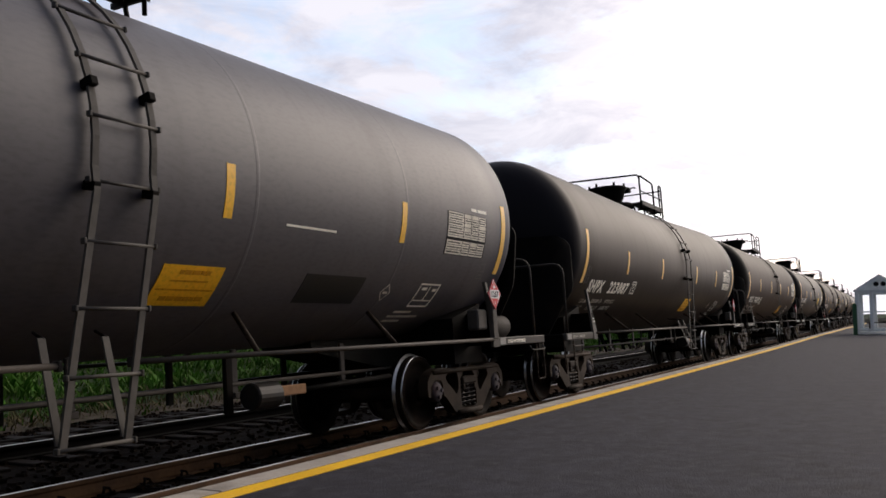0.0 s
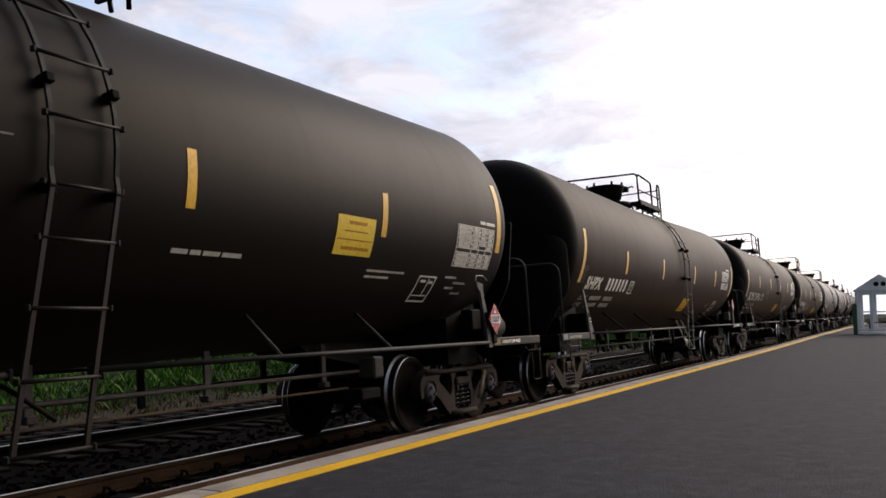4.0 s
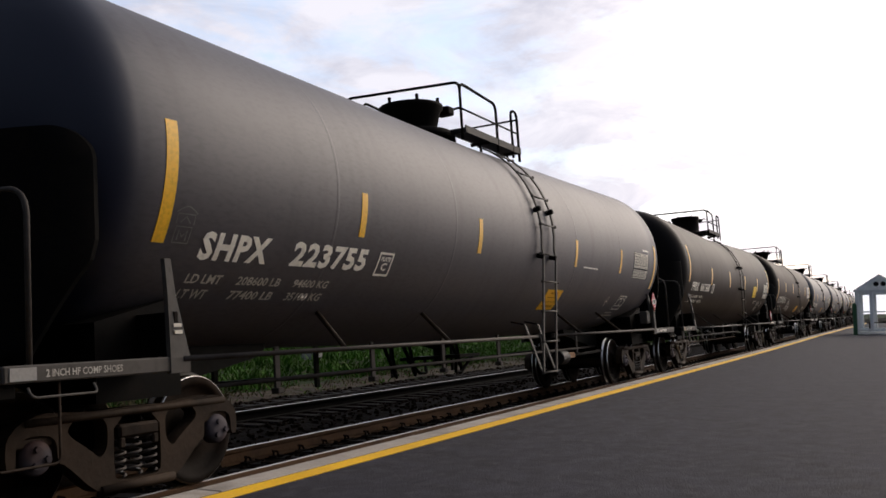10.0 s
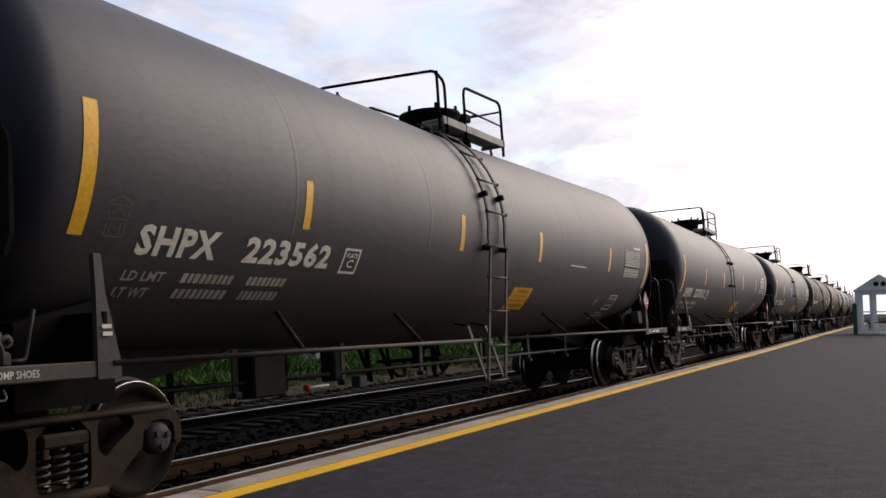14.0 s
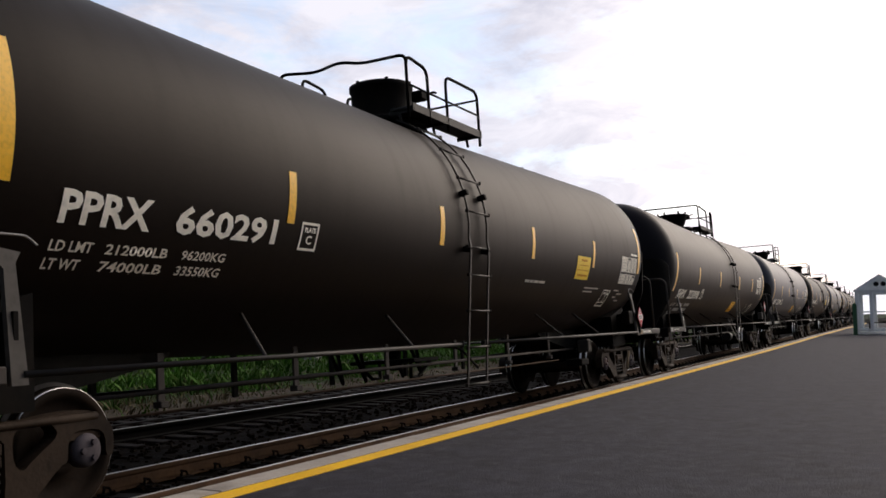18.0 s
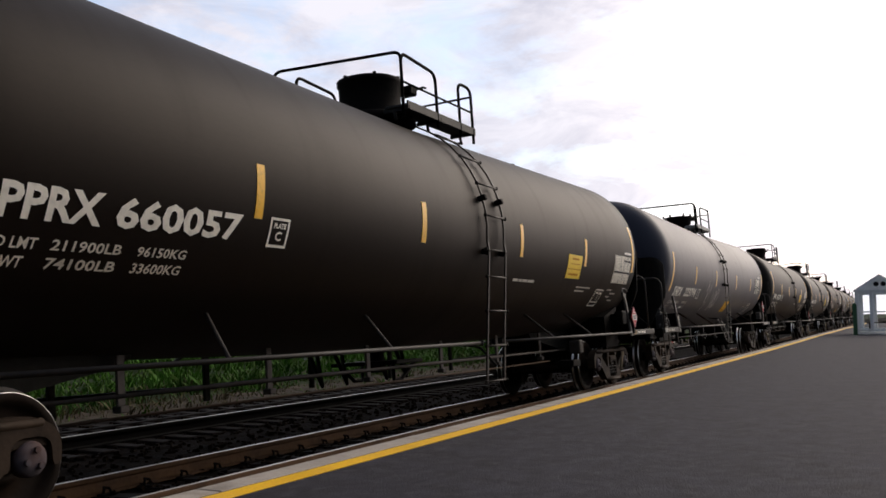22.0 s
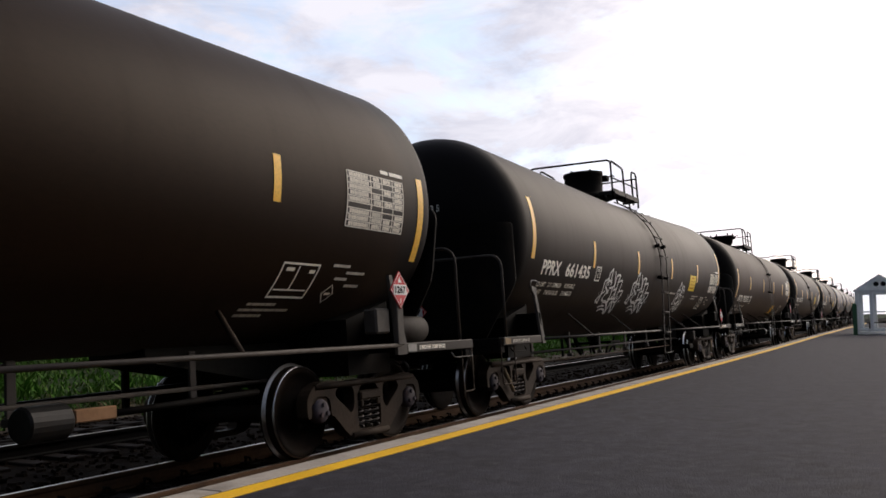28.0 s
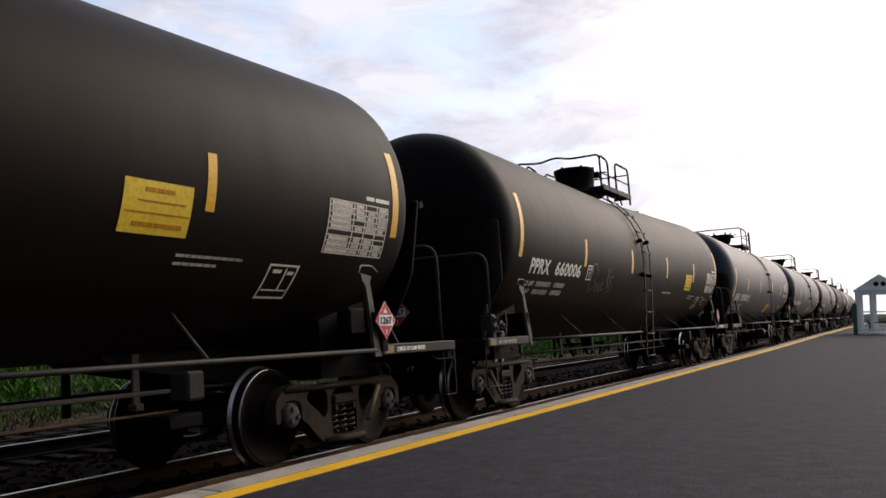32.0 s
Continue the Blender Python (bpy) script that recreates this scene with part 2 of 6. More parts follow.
M_LADDER = material("dark_ladder_paint", (.021, .0165, .0135), .5, 0, 18, .25, .1, (.012, .01, .008), .5, .12)
M_TAN = material("tan_worn_bar", (.26, .19, .11), .7, 0, 30, .2, .1, (.12, .08, .05), .5, .2)
M_ASPHALT = material("platform_asphalt", (.0225, .0214, .0285), .88, 0, 60, .48, 1.0, (.043, .040, .049), .65, .20, streak=(1, .8, 1), second=4.2)
M_CONCRETE = material("edge_concrete", (.40, .355, .305), .85, 0, 60, .14, .3, (.14, .12, .10), .5, .2)
M_YELLOW = material("yellow_line_paint", (.94, .53, .020), .6, 0, 50, .08, .2, (.55, .34, .08), .22, .2)
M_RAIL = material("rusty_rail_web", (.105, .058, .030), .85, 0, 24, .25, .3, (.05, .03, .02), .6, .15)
# rail web with the train's shade put into its colour, for the second track
M_RAILSHADE = material("dark_rail_web", (.006, .005, .0045), .85, 0, 24, .25, .3, spec=.1)
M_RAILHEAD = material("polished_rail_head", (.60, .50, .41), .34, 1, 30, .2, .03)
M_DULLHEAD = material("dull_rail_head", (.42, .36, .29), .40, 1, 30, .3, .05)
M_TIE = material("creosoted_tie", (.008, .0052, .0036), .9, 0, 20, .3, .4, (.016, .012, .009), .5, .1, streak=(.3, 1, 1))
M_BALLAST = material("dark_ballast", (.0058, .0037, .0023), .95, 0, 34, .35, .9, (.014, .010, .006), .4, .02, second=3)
# the pale stain colour paints small glints on the stones
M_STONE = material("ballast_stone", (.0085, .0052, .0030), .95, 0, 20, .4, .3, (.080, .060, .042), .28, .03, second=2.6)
M_SOIL = material("weedy_gravel", (.050, .038, .026), .95, 0, 30, .4, .8, (.028, .034, .012), .7, .1)
M_GRASS = material("grass_blades", (.038, .108, .007), .75, 0, 3, .45, 0, (.10, .095, .03), .5, .12, second=.7)
M_DRYGRASS = material("dry_grass_stalks", (.095, .076, .038), .85, 0, 3, .35, 0, (.06, .066, .02), .5, .1)
M_MEADOW = material("grass_ground", (.016, .028, .008), .95, 0, 9, .4, .6, (.055, .048, .020), .6, .05)
M_NEEDLE = material("conifer_needles", (.120, .155, .060), .75, 0, 8, .4, 0, (.085, .12, .05), .5, .15, second=.6)
M_BARK = material("conifer_bark", (.05, .036, .028), .9, 0, 20, .3, .5, spec=.1)
M_BLUEROOF = material("blue_grey_metal_roof", (.82, .84, .88), .5, 0, 20, .1, .1)
M_SHELTERFRAME = material("blue_grey_frame", (.82, .84, .86), .5, 0, 30, .1, .05)
M_SHELTERWHITE = material("white_gable_panel", (.86, .89, .92), .5, 0, 30, .06, .05)
for m_ in (M_BLUEROOF, M_SHELTERWHITE):   # translucent sheets
    m_.node_tree.nodes["Principled BSDF"].inputs["Transmission Weight"].default_value = 0.6
    m_.node_tree.nodes["Principled BSDF"].inputs["IOR"].default_value = 1.15
M_GREENPOST = material("green_painted_post", (.02, .10, .04), .5, 0, 30, .1, .05)
M_PALEBOX = material("weathered_pale_box", (.30, .29, .27), .8, 0, 30, .15, .1)


def glass(name):
    m = bpy.data.materials.new(name)
    m.use_nodes = True
    b = m.node_tree.nodes["Principled BSDF"]
    b.inputs["Transmission Weight"].default_value, b.inputs["Roughness"].default_value, b.inputs["IOR"].default_value = 1.0, .02, 1.1
    b.inputs["Base Color"].default_value = (.9, .94, .96, 1)
    return m


M_GLASS = glass("shelter_glass")


# ---------------------------------------------------------------- mesh helpers
def mesh_of(name, bm, mats):
    me = bpy.data.meshes.new(name)
    bm.to_mesh(me)
    bm.free()
    for m in (mats if isinstance(mats, (list, tuple)) else [mats]):
        me.materials.append(m)
    return me


def part(name, bm, mat, parent, label="", at=None):
    ob = new(name, mesh_of(name, bm, mat))
    ob.parent = parent
    if at is not None:
        ob.matrix_basis = at
    return tagged(ob, label)


def again(ob, parent, at=None):
    """Another object on the same mesh."""
    o = new(ob.name.split(".")[0], ob.data)
    o.parent = parent
    o.matrix_basis = at if at is not None else ob.matrix_basis.copy()
    if "label" in ob:
        o["label"] = ob["label"]
    return o


def box(bm, lo, hi, bevel=0.0, m=None, mat=0):
    vs = bmesh.ops.create_cube(bm, size=1)["verts"]
    for v in vs:
        v.co = Vector(((lo[i] + hi[i]) / 2 + v.co[i] * (hi[i] - lo[i]) for i in range(3)))
        if m is not None:
            v.co = m @ v.co
    faces = {f for v in vs for f in v.link_faces}
    for f in faces:
        f.material_index = mat
    if bevel:
        edges = {e for v in vs for e in v.link_edges}
        r = bmesh.ops.bevel(bm, geom=list(edges), offset=bevel, segments=1, affect="EDGES", profile=.5)
        for f in r["faces"]:
            f.material_index = mat
    return bm


def sweep(bm, pts, r, sides=8, mat=0, caps=True):
    """A round bar along a line of points."""
    pts = [Vector(p) for p in pts]
    rings = []
    ref = None
    for i, p in enumerate(pts):
        d = (pts[min(i + 1, len(pts) - 1)] - pts[max(i - 1, 0)]).normalized()
        if ref is None:
            ref = d.orthogonal().normalized()
        else:
            ref = (ref - d * ref.dot(d)).normalized()
        o = d.cross(ref)
        rings.append([bm.verts.new(p + (ref * math.cos(a) + o * math.sin(a)) * r) for a in (2 * math.pi * k / sides for k in range(sides))])
    for a, b in zip(rings, rings[1:]):
        for k in range(sides):
            f = bm.faces.new((a[k], a[(k + 1) % sides], b[(k + 1) % sides], b[k]))
            f.smooth, f.material_index = True, mat
    if caps:
        for ring in (rings[0][::-1], rings[-1]):
            bm.faces.new(ring).material_index = mat
    return bm


def bend(pts, r=0.12, n=5):
    """Round the inner corners of a line of points."""
    pts = [Vector(p) for p in pts]
    res = [pts[0]]
    for a, b, c in zip(pts, pts[1:], pts[2:]):
        u, w = (a - b), (c - b)
        k = min(r, u.length * .49, w.length * .49)
        p0, p2 = b + u.normalized() * k, b + w.normalized() * k
        for i in range(n + 1):
            t = i / n
            res.append(p0 * (1 - t) ** 2 + b * 2 * t * (1 - t) + p2 * t * t)
    return res + [pts[-1]]


def lathe(bm, profile, sides=24, axis="X", mat=0, smooth=True, mats=None):
    """Turn (along, radius) points round an axis."""
    rings = []
    for u, r in profile:
        ring = []
        for k in range(sides):
            a = 2 * math.pi * k / sides
            c, s = r * math.cos(a), r * math.sin(a)
            ring.append(bm.verts.new({"X": (u, c, s), "Y": (s, u, c), "Z": (c, s, u)}[axis]))
        rings.append(ring)
    for j, (a, b) in enumerate(zip(rings, rings[1:])):
        for k in range(sides):
            f = bm.faces.new((a[k], a[(k + 1) % sides], b[(k + 1) % sides], b[k]))
            f.smooth = smooth
            f.material_index = mats[j] if mats else mat
    for ring in (rings[0][::-1], rings[-1]):
        if profile[0][1] > 1e-6:
            f = bm.faces.new(ring)
            f.material_index = mats[0] if mats else mat
    return bm


def plate(bm, outline, holes, x0, x1, mat=0):
    """A plate cut to an outline of (y, z) points with holes, between x0 and x1."""
    loops = [outline] + list(holes)
    for x in (x0, x1):
        edges = []
        for loop in loops:
            vs = [bm.verts.new((x, y, z)) for y, z in loop]
            edges += [bm.edges.new((vs[i], vs[(i + 1) % len(vs)])) for i in range(len(vs))]
        bmesh.ops.triangle_fill(bm, use_beauty=True, edges=edges)
    for loop in loops:
        n = len(loop)
        for i in range(n):
            (ya, za), (yb, zb) = loop[i], loop[(i + 1) % n]
            bm.faces.new([bm.verts.new(c) for c in ((x0, ya, za), (x0, yb, zb), (x1, yb, zb), (x1, ya, za))])
    bmesh.ops.remove_doubles(bm, verts=bm.verts, dist=1e-5)
    bmesh.ops.recalc_face_normals(bm, faces=bm.faces)
    return bm


SHELL = {"style": "S"}   # style of the tank that is being lettered


def on_tank(y, v, lift=0.004):
    """A point of the tank's platform-side shell: y along, v metres of arc above the mean axis."""
    r, z = R_TANK + lift, Z_TANK + R_TANK * math.sin(v / R_TANK)
    h = z - axis(SHELL["style"], y)
    return Vector((math.sqrt(max(.01, r * r - h * h)), y, z))


def arc(z):
    return R_TANK * math.asin(max(-1, min(1, (z - Z_TANK) / R_TANK)))


def patch(bm, y0, y1, z0, z1, lift=0.004, mat=0, steps=None):
    """A thin sheet laid on the shell, with a small thickness."""
    v0, v1 = arc(z0), arc(z1)
    n = steps or max(2, int(abs(v1 - v0) / .08) + 1)
    rows = []
    for i in range(n + 1):
        v = v0 + (v1 - v0) * i / n
        rows.append([bm.verts.new(on_tank(y, v, k)) for y, k in ((y0, 0.0), (y0, lift), (y1, lift), (y1, 0.0))])
    for a, b in zip(rows, rows[1:]):
        for k in range(3):
            bm.faces.new((a[k], a[k + 1], b[k + 1], b[k])).material_index = mat
    bm.faces.new(rows[0][::-1]).material_index = mat
    bm.faces.new(rows[-1]).material_index = mat
    return bm


TEXTS = {}


def letters(text, bold=0.012, spread=1.0):
    """Flat letters in the (x, y) plane as a bmesh, scaled to a unit box."""
    if (text, bold, spread) not in TEXTS:
        cu = bpy.data.curves.new("letters", "FONT")
        cu.body, cu.offset, cu.resolution_u, cu.space_character = text, bold, 2, spread
        ob = bpy.data.objects.new("letters", cu)
        scene.collection.objects.link(ob)
        me = bpy.data.meshes.new_from_object(ob.evaluated_get(bpy.context.evaluated_depsgraph_get()))
        bpy.data.objects.remove(ob)
        bpy.data.curves.remove(cu)
        xs, ys = [v.co.x for v in me.vertices], [v.co.y for v in me.vertices]
        x0, x1, y0, y1 = min(xs), max(xs), min(ys), max(ys)
        for v in me.vertices:
            v.co = ((v.co.x - x0) / (x1 - x0), (v.co.y - y0) / (y1 - y0), 0)
        TEXTS[text, bold, spread] = me
    bm = bmesh.new()
    bm.from_mesh(TEXTS[text, bold, spread])
    return bm


def letters_on_tank(text, y0, y1, z0, z1, bold=0.012, lift=0.005, slant=0.0, spread=1.0):
    bm = letters(text, bold, spread)
    for k in (.25, .5, .75):
        bmesh.ops.bisect_plane(bm, geom=bm.verts[:] + bm.edges[:] + bm.faces[:], plane_co=(0, k, 0), plane_no=(0, 1, 0))
    v0, v1 = arc(z0), arc(z1)
    for v in bm.verts:
        u, w = v.co.x, v.co.y
        v.co = on_tank(y0 + (y1 - y0) * u + slant * (w - .5) * (v1 - v0), v0 + (v1 - v0) * w, lift)
    return bm


def join(bm, other):
    me = bpy.data.meshes.new("tmp")
    other.to_mesh(me)
    other.free()
    bm.from_mesh(me)
    bpy.data.meshes.remove(me)
    return bm


def stroke_on_tank(bm, pts, width, lift=0.006, mat=0):
    """A sprayed line through (y, arc) points, laid on the shell as a flat ribbon."""
    pts = [Vector((p[0], p[1], 0)) for p in pts]
    left, right = [], []
    for i, p in enumerate(pts):
        d = (pts[min(i + 1, len(pts) - 1)] - pts[max(i - 1, 0)]).normalized()
        o = Vector((-d.y, d.x, 0)) * width / 2
        left.append(bm.verts.new(on_tank(p.x + o.x, p.y + o.y, lift)))
        right.append(bm.verts.new(on_tank(p.x - o.x, p.y - o.y, lift)))
    for i in range(len(pts) - 1):
        bm.faces.new((left[i], left[i + 1], right[i + 1], right[i])).material_index = mat
    return bm


def smooth_line(pts, n=6):
    """A Catmull-Rom line through (y, v) points."""
    p = [Vector((a, b, 0)) for a, b in pts]
    p = [p[0]] + p + [p[-1]]
    res = []
    for a, b, c, d in zip(p, p[1:], p[2:], p[3:]):
        for i in range(n):
            t = i / n
            res.append(.5 * ((2 * b) + (c - a) * t + (2 * a - 5 * b + 4 * c - d) * t * t + (3 * b - a - 3 * c + d) * t ** 3))
    res.append(p[-2])
    return [(q.x, q.y) for q in res]


def islands(bm):
    """Each connected piece of a bmesh as a bmesh of its own."""
    bm.verts.index_update()
    left, res = set(bm.verts), []
    for start in list(bm.verts):
        if start not in left:
            continue
        left.discard(start)
        stack, found = [start], [start]
        while stack:
            for e in stack.pop().link_edges:
                for v in e.verts:
                    if v in left:
                        left.discard(v)
                        stack.append(v)
                        found.append(v)
        out = bmesh.new()
        twin = {v: out.verts.new(v.co) for v in found}
        for f in {f for v in found for f in v.link_faces}:
            out.faces.new([twin[v] for v in f.verts])
        res.append(out)
    bm.free()
    return res


def rounded(loop, passes=2):
    """Cut the corners of a closed outline."""
    for _ in range(passes):
        out = []
        for (ax, ay), (bx, by) in zip(loop, loop[1:] + loop[:1]):
            out += [(ax * .78 + bx * .22, ay * .78 + by * .22), (ax * .22 + bx * .78, ay * .22 + by * .78)]
        loop = out
    return loop


# ---------------------------------------------------------------- ground, tracks and platform
HEIGHTS = ((-40, .316), (27, .316), (33, .326), (38, .345), (50, .387), (75, .417), (400, .43))
PLATFORM_END = 118.0


def deck(y):
    xs, zs = zip(*HEIGHTS)
    return float(sum(np.interp(y + d, xs, zs) for d in (-2, 0, 2)) / 3)


def structure(name, bm, mat, label="", category=""):
    return tagged(new(name, mesh_of(name, bm, mat)), label, category, kind="structure")


def sheet(bm, xs, ys, z, mat=0):
    """A grid over xs and ys with height z(x, y)."""
    rows = [[bm.verts.new((x, y, z(x, y))) for x in xs] for y in ys]
    for a, b in zip(rows, rows[1:]):
        for i in range(len(xs) - 1):
            bm.faces.new((a[i], a[i + 1], b[i + 1], b[i])).material_index = mat
    return bm


def land(x, y):
    base = float(np.interp(x, (-3000, -60, -24, -15.5, -13.0, -12.2, 3000), (1.2, .9, .25, -.30, -.42, -.5, -.5)))
    if -40 < x < -12.5 and -30 < y < 120:
        base += .10 * noise.noise((x * .4, y * .4, 0)) + .04 * noise.noise((x * 1.7, y * 1.7, 3))
    return base


def build_ground():
    xs = [-3000, -600, -150, -60] + [-40 + i * .75 for i in range(38)] + [-11.5, -4, 20, 100, 600, 3000]
    ys = [-3000, -400, -60] + [-20 + i * 1.2 for i in range(100)] + [140, 250, 700, 3000]
    structure("ground", sheet(bmesh.new(), xs, ys, land), M_MEADOW, "grassy meadow that runs flat to the horizon", "ground")
    # ballast beds
    def bed(x, y):
        off = x - TRACK_X
        top = -.19 + off * math.tan(BANK)
        if off < -2.0:
            top = float(np.interp(off, (-6.9, -6.2, -2.6, -2.0), (-.46, -.27, -.27, -.19 - 2 * math.tan(BANK))))
        return top + .03 * noise.noise((x * 4, y * 4, 1)) + .02 * noise.noise((x * 11, y * 11, 5))
    xs = [TRACK_X + o for o in [-6.9 + .23 * i for i in range(39)]]
    ys = [-12 + .3 * i for i in range(170)] + [40 + 2 * i for i in range(40)] + [130, 170, 260, 400]
    structure("ballast_bed", sheet(bmesh.new(), xs, ys, bed), M_BALLAST, "near-black stone ballast between and beside the tracks", "ballast")
    xs = [-16.5 + .25 * i for i in range(14)]
    structure("gravel_verge", sheet(bmesh.new(), xs, ys, lambda x, y: land(x, y) + .03 + .05 * noise.noise((x * 3, y * 3, 9)) - .25 * max(0, -14.6 - x + .5 * noise.noise((x * .8, y * .8, 2)))), M_SOIL,
              "weedy brown gravel verge beside the grass", "gravel")


def rail_profile():
    return [(-.070, -.172), (.070, -.172), (.070, -.160), (.014, -.145), (.009, -.060), (.034, -.038), (.036, -.010), (.028, 0),
            (-.028, 0), (-.036, -.010), (-.034, -.038), (-.009, -.060), (-.014, -.145), (-.070, -.160)]


def build_rails():
    ys = [-60 + 4 * i for i in range(20)] + [20 + 5 * i for i in range(40)] + [240, 300, 400]
    def rail(name, offset, z, tilt, mats, label):
        bm = bmesh.new()
        prof = rail_profile()
        rings = []
        for s in ys:
            x, y, turn = track(s)
            rings.append([bm.verts.new((x + offset + px * math.cos(tilt) - pz * math.sin(tilt), y, z + px * math.sin(tilt) + pz * math.cos(tilt))) for px, pz in prof])
        n = len(prof)
        for a, b in zip(rings, rings[1:]):
            for k in range(n):
                f = bm.faces.new((a[k], b[k], b[(k + 1) % n], a[(k + 1) % n]))
                f.material_index = 1 if k == 7 else 0
        bm.faces.new(rings[0]), bm.faces.new(rings[-1][::-1])
        bmesh.ops.recalc_face_normals(bm, faces=bm.faces)
        structure(name, bm, mats, label, "rail")
    half = .7525
    rail("rail", half * math.cos(BANK), half * math.sin(BANK), BANK, [M_RAIL, M_RAILHEAD], "rusty steel rail with a polished head beside the platform")
    rail("rail", -half * math.cos(BANK), -half * math.sin(BANK), BANK, [M_RAIL, M_RAILHEAD], "rusty steel rail with a polished head under the train")
    rail("rail", -3.58, -.055, 0, [M_RAILSHADE, M_DULLHEAD], "steel rail of the second track, its web coloured as in shade, with a polished head")
    rail("rail", -5.08, -.20, 0, [M_RAILSHADE, M_RAILSHADE], "rusty rail of the second track sunk in gravel")


def build_ties():
    rnd = random.Random(4)
    bm = box(bmesh.new(), (-1.3, -.115, -.17), (1.3, .115, 0), .012)
    main = None
    for i in range(120):
        s = -4 + .52 * i
        m = Matrix.Translation((TRACK_X, s, -.176)) @ Matrix.Rotation(-BANK, 4, "Y") @ Matrix.Rotation(radians(rnd.uniform(-1, 1)), 4, "Z")
        if main is None:
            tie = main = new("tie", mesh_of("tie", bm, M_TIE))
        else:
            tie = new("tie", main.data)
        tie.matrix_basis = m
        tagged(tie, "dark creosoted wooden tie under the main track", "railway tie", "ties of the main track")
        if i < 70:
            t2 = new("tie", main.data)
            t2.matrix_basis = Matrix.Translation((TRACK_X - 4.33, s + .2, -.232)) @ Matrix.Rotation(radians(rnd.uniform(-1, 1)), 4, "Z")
            tagged(t2, "weathered wooden tie under the second track", "railway tie", "ties of the second track")
    # spike plates and clips along the inner rail, as seen from the platform
    bm = bmesh.new()
    box(bm, (-.17, -.09, 0), (.17, .09, .018), .004)
    for sx in (-1, 1):
        sweep(bm, [(sx * .11, -.05, .015), (sx * .105, -.03, .06), (sx * .06, 0, .07), (sx * .105, .03, .06), (sx * .11, .05, .015)], .014, 6)
    clip = None
    for i in range(110):
        s = -4 + .52 * i
        for side in (-1, 1):
            if side == 1 and i > 70:
                continue
            m = Matrix.Translation((TRACK_X, s, 0)) @ Matrix.Rotation(-BANK, 4, "Y") @ Matrix.Translation((side * .7525, 0, -.176))
            if clip is None:
                clip = new("rail_clip", mesh_of("rail_clip", bm, M_TIE))
                o = clip
            else:
                o = new("rail_clip", clip.data)
            o.matrix_basis = m
            tagged(o, "dark steel rail clip and plate on a tie", "rail clip", "rail clips of the main track")


def build_stones():
    rnd = np.random.RandomState(3)
    base = [(-1, -1, -.6), (1, -1, -.7), (1, 1, -.6), (-1, 1, -.7), (-.7, -.8, .6), (.8, -.6, .7), (.6, .8, .5), (-.8, .7, .65)]
    faces = [(0, 3, 2, 1), (4, 5, 6, 7), (0, 1, 5, 4), (1, 2, 6, 5), (2, 3, 7, 6), (3, 0, 4, 7)]
    verts, polys = [], []
    for i in range(9000):
        y = 3.5 + 34 * rnd.rand() ** 1.6
        off = rnd.uniform(-6.4, 1.75)
        r = rnd.uniform(.016, .04)
        z = -.19 + off * math.tan(BANK) if off > -2 else float(np.interp(off, (-6.9, -6.2, -2.6, -2.0), (-.46, -.27, -.27, -.19 - 2 * math.tan(BANK))))
        a = rnd.rand() * 6.28
        c, s = math.cos(a), math.sin(a)
        k = len(verts)
        sc = r * (0.6 + .8 * rnd.rand(3))
        for bx, by, bz in base:
            jx, jy, jz = rnd.uniform(-.3, .3, 3)
            X, Y, Z = (bx + jx) * sc[0], (by + jy) * sc[1], (bz + jz) * sc[2]
            verts.append((TRACK_X + off + X * c - Y * s, y + X * s + Y * c, z + r * .35 + Z))
        polys += [tuple(k + q for q in f) for f in faces]
    me = bpy.data.meshes.new("ballast_stones")
    me.from_pydata(verts, [], polys)
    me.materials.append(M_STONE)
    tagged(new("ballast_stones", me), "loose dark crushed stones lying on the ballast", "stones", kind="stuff")


